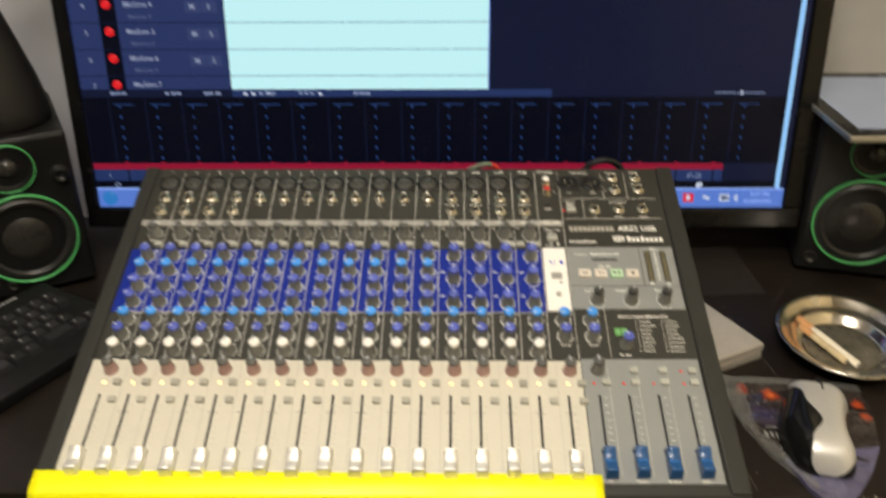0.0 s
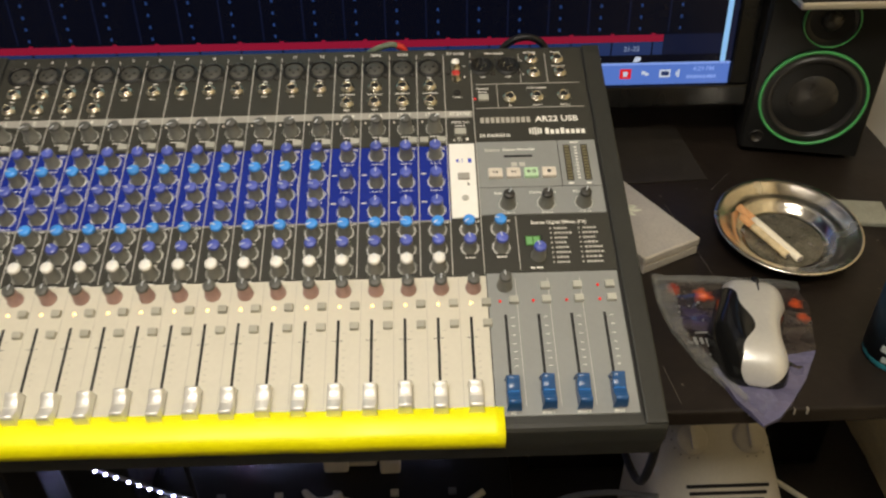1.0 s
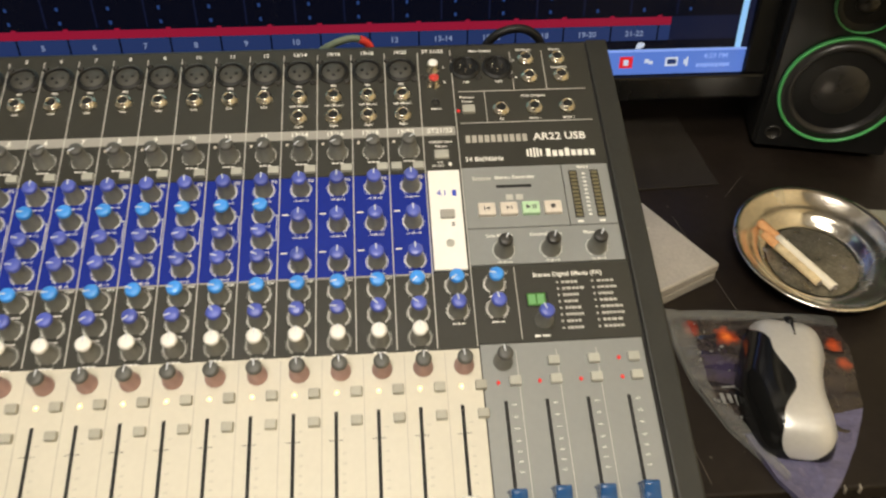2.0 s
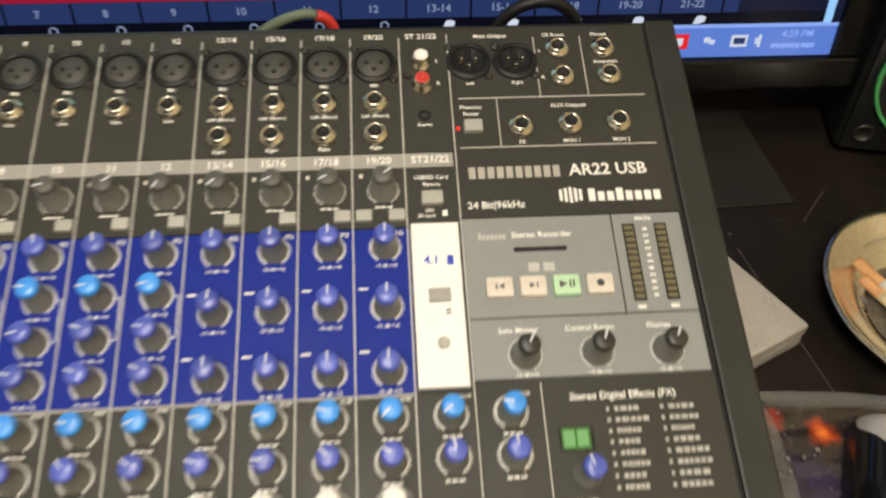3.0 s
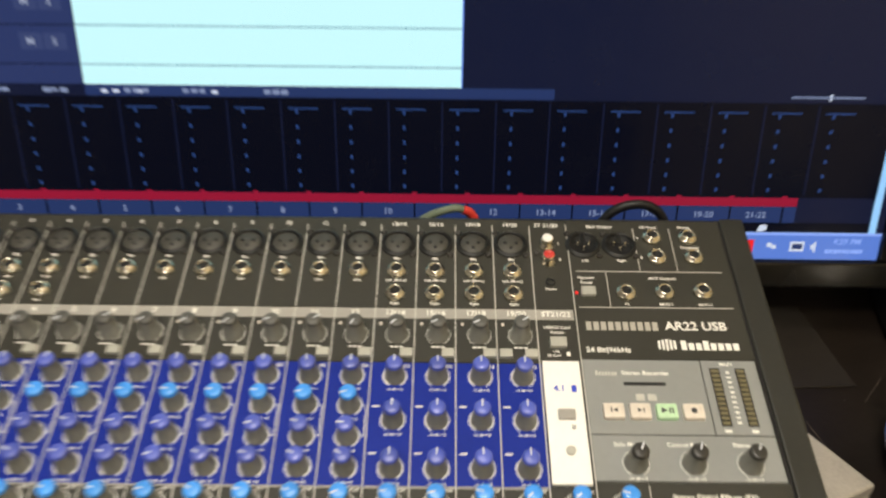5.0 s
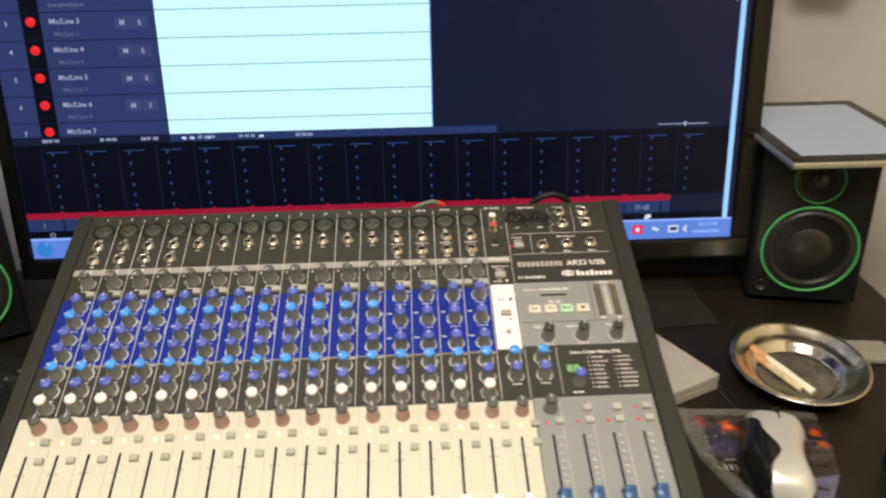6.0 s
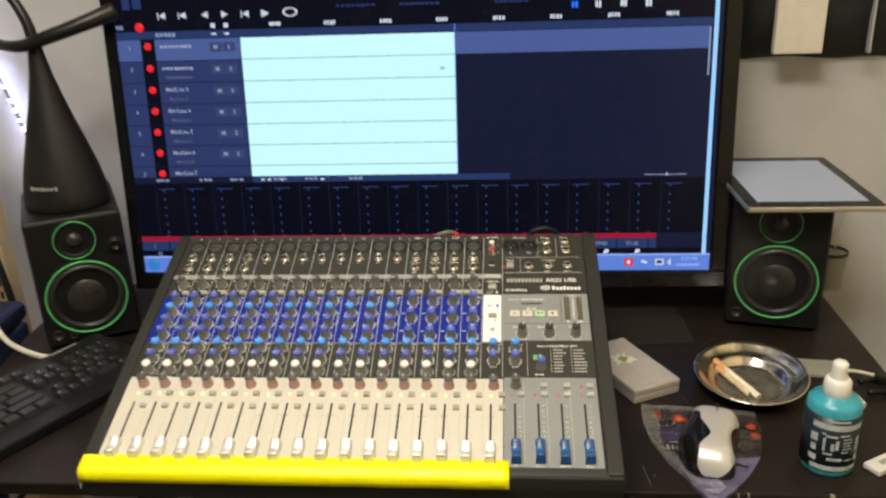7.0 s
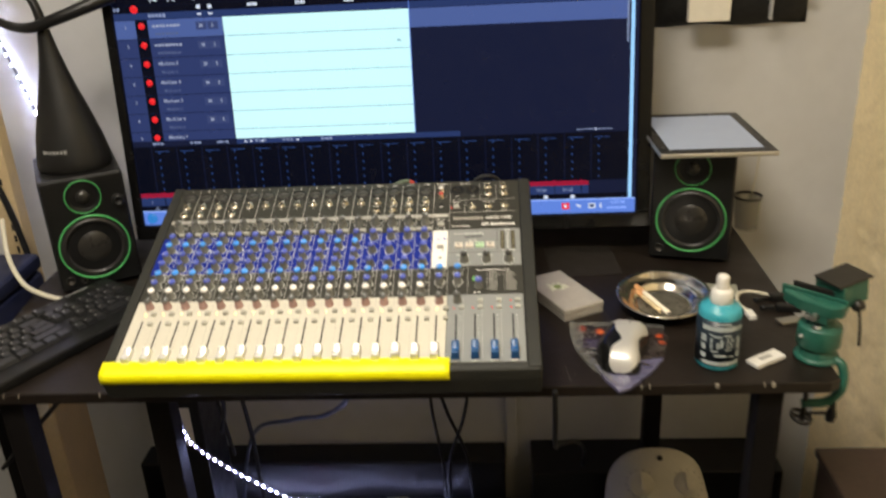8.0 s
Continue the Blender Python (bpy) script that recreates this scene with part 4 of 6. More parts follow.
for k in range(7):
    top = 0.370 - ROWH * k
    low = max(top - ROWH + 0.0012, 0.1575)
    pix(S_SEL if k == 0 else S_LIST, X0, CL - 0.001, low, top)
    pix(S_DARK, -0.3705, -0.3485, low, top, 2)
    if k == 0:
        pix(S_SEL, CR, X1 - 0.018, low, top)
    zc = top - 0.012
    dot = lathe(bmesh.new(), [(0.0056, 0), (0.0056, 0.0012), (0, 0.0012)], 18)
    part("record_dot", dot, S_RED, tv, at=pose(-0.3595 - 0.0465, -0.0016, zc + 0.002, 90))
    screen_text(str(k + 1), 0.0080, S_NAME, -0.390, zc)
    if k > 1:
        screen_text("Mic/Line %d" % (k + 1), 0.0085, S_NAME, -0.338, zc + 0.002)
        if k < 6:
            screen_text("Mic/Line %d" % (k + 1), 0.0070, S_FAINT, -0.334, zc - 0.0125)
    else:
        screen_bars(-0.340, zc + 0.001, 0.050 if k < 2 else 0.036, 0.0046, 8 if k < 2 else 6, S_NAME, seed=k + 3)
    if k < 6:
        if k < 2:
            screen_bars(-0.336, zc - 0.0125, 0.042, 0.0036, 7, S_FAINT, seed=k + 9)
        pix(S_BTN, -0.2630, -0.2440, zc - 0.008, zc + 0.006, 2)
        pix(S_BTN, -0.2425, -0.2235, zc - 0.008, zc + 0.006, 2)
        screen_text("M", 0.0085, S_NAME, -0.2535, zc - 0.001, align="CENTER")
        screen_text("S", 0.0085, S_NAME, -0.2330, zc - 0.001, align="CENTER")
pix(S_CLIP, CL, CR, 0.1575, 0.370, 2)
for k in range(1, 7):
    pix(S_CLIPLINE, CL, CR, 0.370 - ROWH * k + 0.0002, 0.370 - ROWH * k + 0.0014, 3)
screen_bars(0.088, 0.318, 0.007, 0.005, 2, S_CLIPLINE, seed=4)
pix(S_BAND, CL, CL + 0.405, 0.1478, 0.1570)
pix(S_TASK, CR - 0.0003, CR + 0.0012, 0.1575, 0.382, 2)
for x in (-0.20, -0.19, -0.17, -0.105):
    screen_bars(x, 0.152, 0.006, 0.003, 1, S_WHITE)
for k in range(6):
    screen_bars(-0.37 + 0.06 * k + 0.01 * (k % 2), 0.1525, 0.022, 0.004, 3, S_TEXT, seed=k)
pix(S_DARK, X0, X1 - 0.012, 0.0605, 0.1470)
for k in range(18):
    x = -0.372 + 0.0468 * k
    pix(S_BG, x - 0.003, x - 0.0015, 0.063, 0.145, 2)
    for q in range(6):
        pix(S_TICK, x + 0.010, x + 0.0125, 0.066 + 0.0135 * q, 0.0695 + 0.0135 * q, 2)
    pix(S_TICK, x + 0.004, x + 0.030, 0.1375, 0.1388, 2)
pix(S_STRIPE, X0, 0.417, 0.0520, 0.0600)
pix(S_BAND, X0, 0.417, 0.0362, 0.0515)
pix(S_DARK, X0, X1 - 0.012, 0.0268, 0.0360)
NUM = ["1", "2", "3", "4", "5", "6", "7", "8", "9", "10", "11", "12", "13-14", "15-16", "17-18", "19-20", "21-22"]
ICON = as_mesh("screen_symbol", prism(bmesh.new(), [(-0.0045, -0.0030), (0.0005, -0.0030), (0.0040, -0.0012), (0.0046, 0.0022), (0.0020, 0.0034), (-0.0022, 0.0030), (-0.0030, 0.0008)], 0, 0.0008), S_WHITE)
ICOND = as_mesh("screen_symbol", lathe(bmesh.new(), [(0.0034, 0), (0.0034, 0.0008), (0.0024, 0.0008), (0.0024, 0)], 12, closed=True), S_TEXT)
for k in range(17):
    x = -0.386 + 0.0479 * k
    pix(S_STRIPE, x + 0.022, x + 0.0265, 0.0603, 0.0620, 3)
    pix(S_DARK, x + 0.0235, x + 0.0250, 0.0362, 0.0518, 3)
    screen_text(NUM[k], 0.0080, S_TEXT, x, 0.0440, align="CENTER")
    part("screen_symbol", ICON if k > 11 else ICOND, None, tv, at=pose(x + 0.008 - 0.0465, -0.0016, 0.0310, 90))
pix(S_TASK, X0, X1, 0.0, 0.0265, 3)
pix(S_TASKL, X0, X1, 0.0243, 0.0268, 4)
orb = lathe(bmesh.new(), [(0.0098, 0), (0.0098, 0.0012), (0, 0.0016)], 20)
part("start_button", orb, glow("screen_orb", (0.03, 0.20, 0.55), 1.0), tv, at=pose(-0.391 - 0.0465, -0.0022, 0.0130, 90))
pix(S_CLOCK, -0.397, -0.391, 0.0095, 0.0165, 6)
pix(glow("screen_orb_green", (0.15, 0.6, 0.15)), -0.3905, -0.3855, 0.013, 0.018, 6)
pix(S_RED, 0.3695, 0.3830, 0.0075, 0.0195, 5)
pix(S_WHITE, 0.3735, 0.3785, 0.0105, 0.0165, 6)
pix(S_WHITE, 0.3955, 0.4000, 0.0125, 0.0165, 5)
pix(S_WHITE, 0.4000, 0.4040, 0.0110, 0.0145, 5)
pix(S_WHITE, 0.4170, 0.4300, 0.0085, 0.0180, 5)
pix(S_BAND, 0.4190, 0.4280, 0.0110, 0.0160, 6)
pix(S_WHITE, 0.4365, 0.4385, 0.0105, 0.0155, 5)
pix(S_WHITE, 0.4390, 0.4408, 0.0080, 0.0180, 5)
screen_text("4:29 PM", 0.0078, S_TASKL, 0.469, 0.0185, align="CENTER")
screen_bars(0.450, 0.0085, 0.036, 0.0042, 9, S_TASKL, 5, seed=10)
pix(S_EDGE, X1 - 0.0125, X1 - 0.0065, 0.0265, 0.511, 3)
pix(S_BG, X1 - 0.006, X1, 0.0265, 0.511, 3)
pix(S_TEXT, X1 - 0.019, X1 - 0.0165, 0.300, 0.368, 3)
screen_bars(0.395, 0.1525, 0.074, 0.0014, 1, S_TEXT)
pix(S_WHITE, 0.428, 0.430, 0.150, 0.155, 5)
# upper tool row
screen_text("00:06:30", 0.030, S_CLOCK, 0.055, 0.432, align="CENTER")
screen_bars(-0.06, 0.432, 0.045, 0.008, 6, S_TEXT, seed=31)
screen_bars(-0.065, 0.412, 0.060, 0.004, 8, S_BAND, seed=32)
screen_bars(0.03, 0.412, 0.060, 0.004, 8, S_BAND, seed=33)
screen_bars(0.170, 0.437, 0.055, 0.008, 7, S_TEXT, seed=34)
screen_bars(0.170, 0.412, 0.050, 0.004, 7, S_BAND, seed=35)
for k, x in enumerate((-0.332, -0.300, -0.266, -0.235, -0.203, -0.172)):
    bm = bmesh.new()
    q = [(-0.005, -0.005), (0.005, 0), (-0.005, 0.005)] if k in (3, 5) else [(0.005, -0.005), (0.005, 0.005), (-0.005, 0)]
    prism(bm, q, 0, 0.0008)
    if k != 2 and k != 3:
        box(bm, -0.0070, -0.0056, -0.005, 0.005, 0, 0.0008)
    part("screen_symbol", bm, S_WHITE, tv, at=pose(x - 0.0465, -0.0016, 0.4045, 90))
bm = bmesh.new()
lathe(bm, [(0.0095, 0), (0.0095, 0.0008), (0.0070, 0.0008), (0.0070, 0)], 20, sx=1.2, sy=0.7, closed=True)
part("screen_symbol", bm, S_WHITE, tv, at=pose(-0.135 - 0.0465, -0.0016, 0.4055, 90))
for k, x in enumerate((0.282, 0.316, 0.352, 0.388)):
    screen_bars(x, 0.404, 0.010, 0.010, 2, S_CLOCK if k == 0 else S_WHITE, seed=50 + k)
screen_bars(-0.392, 0.4235, 0.032, 0.022, 2, S_BAND, seed=61)
for k in range(9):
    screen_bars(-0.168 + 0.0838 * k, 0.3885, 0.018, 0.0062, 4, S_WHITE, seed=70 + k)
part("record_dot", lathe(bmesh.new(), [(0.0068, 0), (0.0068, 0.0012), (0, 0.0012)], 18), S_RED, tv, at=pose(-0.3690 - 0.0465, -0.0016, 0.3885, 90))
screen_bars(-0.405, 0.3885, 0.011, 0.006, 2, S_TEXT, seed=80)
screen_bars(-0.345, 0.3765, 0.032, 0.006, 5, S_TEXT, seed=81)
for x in (-0.258, -0.238):
    screen_bars(x, 0.3885, 0.008, 0.007, 1, S_WHITE)
    screen_bars(x, 0.3765, 0.009, 0.003, 1, S_WHITE)

# ---- loudspeakers ----
def cone_bowl(r, depth):
    return [(r * 1.03, 0.0), (r * 1.0, 0.0010), (r * 0.97, -0.0010), (r * 0.94, 0.0022), (r * 0.89, 0.0032), (r * 0.84, 0.0018), (r * 0.81, -0.0030), (r * 0.70, -depth * 0.6), (r * 0.58, -depth), (0.0, -depth)]


def loudspeaker(m, label):
    s = thing("loudspeaker", m, label, "loudspeaker", "pair of desk loudspeakers")
    w, d, h = 0.070, 0.185, 0.212
    part("cabinet", box(bmesh.new(), -w, w, 0.0, d, 0.006, h, 0.006, 3), M_BLACKMATT, s)
    part("baffle", box(bmesh.new(), -w + 0.003, w - 0.003, -0.004, 0.0, 0.009, h - 0.003, 0.0015), M_BLACKPL, s)
    face = pose(0, -0.004, 0, 90)
    wo = part("woofer", lathe(bmesh.new(), cone_bowl(0.0555, 0.016), 48), M_CONE, s, at=pose(0, -0.0065, 0.082, 90))
    part("dust_cap", lathe(bmesh.new(), [(0.0375, -0.0150), (0.0365, -0.0105), (0.0330, -0.0058), (0.0265, -0.0015), (0.0165, 0.0022), (0, 0.0038)], 40), M_DOME, wo)
    part("green_ring", lathe(bmesh.new(), [(0.0605, -0.002), (0.0605, 0.0018), (0.0590, 0.0028), (0.0572, 0.0018), (0.0572, -0.002)], 64, closed=True), M_GREEN, wo, "thin bright green ring")
    tw = part("tweeter", lathe(bmesh.new(), [(0.0290, 0.001), (0.0275, 0.0018), (0.0215, -0.004), (0.0130, -0.008), (0, -0.008)], 40), M_BLACKPL, s, at=pose(-0.002, -0.0065, 0.177, 90))
    part("dome", lathe(bmesh.new(), [(0.0125, -0.008), (0.0118, -0.0020), (0.0085, 0.0022), (0, 0.0042)], 28), M_DOME, tw)
    part("green_ring", lathe(bmesh.new(), [(0.0306, -0.002), (0.0306, 0.0018), (0.0300, 0.0026), (0.0288, 0.0018), (0.0288, -0.002)], 48, closed=True), M_GREEN, tw, "thin bright green ring")
    bm = lathe(bmesh.new(), [(0.0085, 0), (0.0085, 0.0015), (0.0068, 0.0022), (0.0066, 0.0010), (0, 0.0010)], 24)
    part("badge", bm, M_DKMETAL, s, "small round metal badge", at=pose(-0.052, -0.004, 0.026, 90))
    for x in (-0.05, 0.05):
        for y in (0.03, 0.15):
            part("rubber_foot", lathe(bmesh.new(), [(0, 0), (0.010, 0), (0.010, 0.006), (0, 0.006)], 14), M_HOLE, s, at=at(x, y, 0))
    return s


sr = loudspeaker(pose(0.594, 1.054, 0.75, 0, 0, -13), "small black loudspeaker with green-ringed drivers under a tablet")
sl = loudspeaker(pose(-0.472, 1.006, 0.75, 0, 0, 29), "small black loudspeaker with green-ringed drivers under a black cone")
kn = part("volume_knob", lathe(bmesh.new(), [(0.0105, 0), (0.0105, 0.004), (0.0085, 0.0075), (0.006, 0.008), (0.0055, 0.006), (0, 0.006)], 28), M_BLACKPL, sl, "round black volume knob", at=pose(0.054, -0.004, 0.160, 90))
part("knob_rim", lathe(bmesh.new(), [(0.0112, 0), (0.0112, 0.0022), (0.0100, 0.0022), (0.0100, 0)], 28, closed=True), M_DKMETAL, kn)
part("headphone_jack", lathe(bmesh.new(), [(0.0065, 0), (0.0065, 0.0015), (0.0035, 0.0018), (0.003, 0)], 20), M_DKMETAL, sl, at=pose(-0.030, -0.004, 0.021, 90))

# tablet lying on the speaker
tab = thing("tablet", pose(0.614, 1.106, 0.9680, 0.8, 0.6, 1.5), "thin silver tablet with pale screen lying on the loudspeaker", "tablet")
part("shell", box(bmesh.new(), -0.0965, 0.0965, -0.121, 0.121, -0.001, 0.0075, 0.0035, 3), M_ALU, tab, "brushed aluminium shell")
part("front_glass", box(bmesh.new(), -0.0945, 0.0945, -0.119, 0.119, 0.0068, 0.0082, 0.0006), M_BEZEL, tab)
part("screen", box(bmesh.new(), -0.0775, 0.0775, -0.099, 0.099, 0.0078, 0.0086), mat("tablet_pale_screen", (0.27, 0.31, 0.39), 0.12, vary=0.03, emit=(0.72, 0.80, 1.0), strength=0.10), tab, "pale bluish screen")


def flare():
    """A tall flared cone that draws out into a thin neck."""
    bm = bmesh.new()
    prof = [(0.0, 0.0), (0.063, 0.0), (0.065, 0.004), (0.0635, 0.022), (0.057, 0.055), (0.046, 0.095), (0.034, 0.135), (0.024, 0.172), (0.0165, 0.205), (0.0115, 0.235), (0.009, 0.26), (0.0, 0.262)]
    seg = 40
    rings = []
    for r, z in prof:
        lean = -0.004 * (z / 0.26) ** 1.5
        rings.append([bm.verts.new((lean + r * math.cos(2 * math.pi * k / seg), 0.92 * r * math.sin(2 * math.pi * k / seg), z)) for k in range(seg)] if r else [bm.verts.new((lean, 0, z))])
    for a, b in zip(rings, rings[1:]):
        for k in range(seg):
            j = (k + 1) % seg
            if len(a) == 1:
                bm.faces.new((a[0], b[j], b[k]))
            elif len(b) == 1:
                bm.faces.new((a[k], a[j], b[0])).smooth = True
            else:
                bm.faces.new((a[k], a[j], b[j], b[k])).smooth = True
    bmesh.ops.recalc_face_normals(bm, faces=bm.faces[:])
    return bm


horn = thing("flared_cone", pose(-0.509, 1.075, 0.9625), "tall black flared plastic cone with hooped cable neck on the loudspeaker", "cone")
part("cone", flare(), M_BLACKMATT, horn)
part("cable_hoop", tube(bmesh.new(), [(-0.003, 0, 0.245), (-0.012, 0.004, 0.285), (-0.038, 0.01, 0.325), (-0.085, 0.02, 0.352), (-0.145, 0.03, 0.350)], 0.0085, 10, r_end=0.0055), M_BLACKPL, horn)
part("cable_hoop", tube(bmesh.new(), [(-0.145, 0.035, 0.280), (-0.080, 0.02, 0.251), (-0.020, -0.014, 0.247), (0.03, -0.014, 0.260), (0.078, 0.004, 0.276), (0.115, 0.03, 0.290)], 0.0065, 10, r_end=0.013), M_BLACKPL, horn)
bm = bmesh.new()
for k in range(7):
    a = math.radians(-112 + 6.0 * k)
    p = Vector((0.0628 * math.cos(a), 0.0580 * math.sin(a), 0.040))
    bmesh.ops.create_cube(bm, size=1, matrix=Matrix.Translation(p) @ Matrix.Rotation(a, 4, "Z") @ Matrix.Diagonal((0.0016, 0.0042, 0.0042 if k % 3 else 0.006, 1)))
part("brand_mark", bm, M_LEGEND, horn)

# ---- keyboard ----
kb = thing("computer_keyboard", pose(-0.506, 0.762, 0.7525, 1.2, 0, 61.5), "worn black computer keyboard lying askew on the desk", "keyboard")
part("body", prism(bmesh.new(), [(-0.225, -0.088), (0.225, -0.088), (0.230, -0.060), (0.230, 0.080), (-0.230, 0.080), (-0.230, -0.060)], 0.0, 0.016, 0.004), M_BLACKPL, kb)
KEYM = {}
rk = random.Random(5)
for r, (y, widths) in enumerate(((0.058, [1] * 4 + [0] + [1] * 4 + [0] + [1] * 4 + [0] + [1] * 3), (0.032, [1] * 13 + [2, 0] + [1] * 3 + [0] + [1] * 4), (0.013, [1.5] + [1] * 12 + [1.5, 0] + [1] * 3 + [0] + [1] * 4), (-0.006, [1.75] + [1] * 11 + [2.25, 0, 0, 0, 0, 0] + [1] * 4), (-0.025, [2.25] + [1] * 10 + [2.75, 0, 0, 1, 0, 0] + [1] * 4), (-0.044, [1.25] * 3 + [6.25] + [1.25] * 4 + [0] + [1] * 3 + [0] + [2, 1, 1]))):
    x = -0.216
    for w in widths:
        ww = 0.0188 * (w if w else 0.42)
        if w:
            key = round(w, 2)
            if key not in KEYM:
                bm = bmesh.new()
                a, b = ww / 2 - 0.0008, ww / 2 - 0.0030
                lo = [bm.verts.new(q) for q in ((-a, -0.0086, 0), (a, -0.0086, 0), (a, 0.0086, 0), (-a, 0.0086, 0))]
                hi = [bm.verts.new(q) for q in ((-b, -0.0062, 0.0065), (b, -0.0062, 0.0065), (b, 0.0072, 0.0072), (-b, 0.0072, 0.0072))]
                bm.faces.new(hi)
                for k in range(4):
                    bm.faces.new((lo[k], lo[(k + 1) % 4], hi[(k + 1) % 4], hi[k]))
                bmesh.ops.recalc_face_normals(bm, faces=bm.faces[:])
                KEYM[key] = as_mesh("key", bm, M_KEY)
            k = part("key", KEYM[key], None, kb, at=at(x + ww / 2, y, 0.0158))
            if w == 1:
                if "legend" not in KEYM:
                    KEYM["legend"] = as_mesh("legend", box(bmesh.new(), -0.0040, -0.0018, 0.0018, 0.0045, 0.0068, 0.0074), M_LEGEND)
                part("legend", KEYM["legend"], None, k)
        x += ww
bm = bmesh.new()
for k in range(8):
    box(bm, 0.145 + 0.0055 * k, 0.1488 + 0.0055 * k, 0.072, 0.0765, 0.0158, 0.0163)
part("brand_mark", bm, M_LEGEND, kb)

# ---- things at the console's side ----
bx = thing("flat_tin", pose(0.3565, 0.907, 0.75, 0, 0, 27), "flat brushed metal tin with a green and white emblem", "tin")
part("lower_half", box(bmesh.new(), -0.0365, 0.0365, -0.0672, 0.0672, 0.0003, 0.011, 0.0022, 3), M_TIN, bx)
part("lid", box(bmesh.new(), -0.0371, 0.0371, -0.0678, 0.0678, 0.0115, 0.0215, 0.0026, 3), M_TIN, bx)
M_EMBP = mat("emblem_pale", (0.70, 0.72, 0.58), 0.5, vary=0.25, scale=160)
for k in range(9):
    a = -70 + 40 * k if k < 8 else 0
    leaf = prism(bmesh.new(), [(0.0045, -0.0016), (0.011 + 0.003 * (k % 3), -0.0028), (0.0165 + 0.004 * (k % 2), 0.0), (0.012, 0.0026), (0.0045, 0.0016)], 0.0213, 0.0219)
    part("emblem", leaf, M_EMBP, bx, at=at(-0.002, 0.012, 0.0001 * (k % 2), a))
bm = lathe(bmesh.new(), [(0.0068, 0.0213), (0.0068, 0.0223), (0.004, 0.0225), (0, 0.0225)], 14)
part("emblem", bm, mat("emblem_green", (0.22, 0.28, 0.09), 0.5, vary=0.4, scale=200), bx, at=at(-0.002, 0.012, 0))

solid("thin_black_pad", box(bmesh.new(), -0.062, 0.062, -0.066, 0.066, 0.0003, 0.0022, 0.0008), mat("pad_brown_black", (0.021, 0.0175, 0.0145), 0.5, vary=0.2, scale=25, spec=0.4), "thin brownish black pad lying under the monitor's edge", "pad", m=pose(0.405, 1.068, 0.75, 0, 0, 3))

ash = thing("ashtray", pose(0.518, 0.882, 0.75, 0, 0, -14), "oval polished steel ashtray holding a hand-rolled cigarette", "ashtray")
bowl = [(0.0, 0.0030), (0.020, 0.0027), (0.023, 0.0018), (0.027, 0.0019), (0.042, 0.0015), (0.053, 0.0018), (0.058, 0.0035), (0.063, 0.0100), (0.066, 0.0122), (0.072, 0.0136), (0.080, 0.0165), (0.0865, 0.0215), (0.0905, 0.0238), (0.0938, 0.0240), (0.0945, 0.0228), (0.0930, 0.0215), (0.0870, 0.0195), (0.079, 0.0140), (0.064, 0.0080), (0.057, 0.0), (0.0, 0.0)]
part("bowl", lathe(bmesh.new(), bowl, 72, sx=0.80, sy=0.93), M_TRAY, ash)
# ash smears, with the dark reflections of the bowl's bottom put into their colour
part("ash_and_dark_reflection", lathe(bmesh.new(), [(0.051, 0.0024), (0.046, 0.0027), (0.030, 0.0026), (0.021, 0.0034), (0, 0.0036)], 48, sx=0.80, sy=0.93),
     mat("ash_and_reflection_on_steel", (0.27, 0.25, 0.20), 0.32, metal=0.75, vary=0.55, scale=55, bump=0.25, bump_scale=120), ash, "smeared grey ash on the bottom, darkened to stand for the steel's dark reflections")
bm = bmesh.new()
for k in range(110):
    a, r = rk.uniform(0, 6.28), 0.046 * math.sqrt(rk.random())
    s = rk.uniform(0.0008, 0.0028)
    bmesh.ops.create_icosphere(bm, subdivisions=1, radius=s, matrix=Matrix.Translation((r * math.cos(a), 0.8 * r * math.sin(a), 0.002)) @ Matrix.Diagonal((1, rk.uniform(0.6, 1.6), 0.5, 1)))
tagged(solid("ash_crumbs", bm, M_ASH, "grey ash crumbs in the tray", "ash", kind="stuff", m=pose(0.518, 0.882, 0.75, 0, 0, -14)), kind="stuff")


def cigarette(p, q, r, label, paper=None):
    p, q = Vector(p), Vector(q)
    c = thing("cigarette", Matrix.Translation(p), label, "cigarette")
    d = q - p
    part("filter", tube(bmesh.new(), [(0, 0, 0), tuple(d * 0.12), tuple(d * 0.25)], r * 1.02, 12, 3), M_FILTER, c, "cork-coloured filter")
    part("paper_tube", tube(bmesh.new(), [tuple(d * 0.251), tuple(d * 0.62), tuple(d)], r, 12, 3), paper or M_CIG, c)
    part("burnt_end", tube(bmesh.new(), [tuple(d * 1.0005), tuple(d * 1.012), tuple(d * 1.025)], r * 0.85, 10, 2, r * 0.4), M_ASH, c)


cigarette((0.480, 0.924, 0.7665), (0.519, 0.840, 0.7580), 0.0042, "white cigarette with tan filter lying across the ashtray")
cigarette((0.4795, 0.910, 0.7635), (0.5095, 0.848, 0.7565), 0.0040, "smoked brownish cigarette end lying in the ashtray", M_STUB)

# slate-coloured packet behind the tray
solid("paper_packet", box(bmesh.new(), -0.026, 0.026, -0.022, 0.022, 0.0003, 0.006, 0.0015), mat("dull_packet", (0.26, 0.26, 0.21), 0.5, vary=0.2), "small dull paper packet beside the ashtray", "packet", m=pose(0.622, 0.925, 0.75, 0, 0, -8))


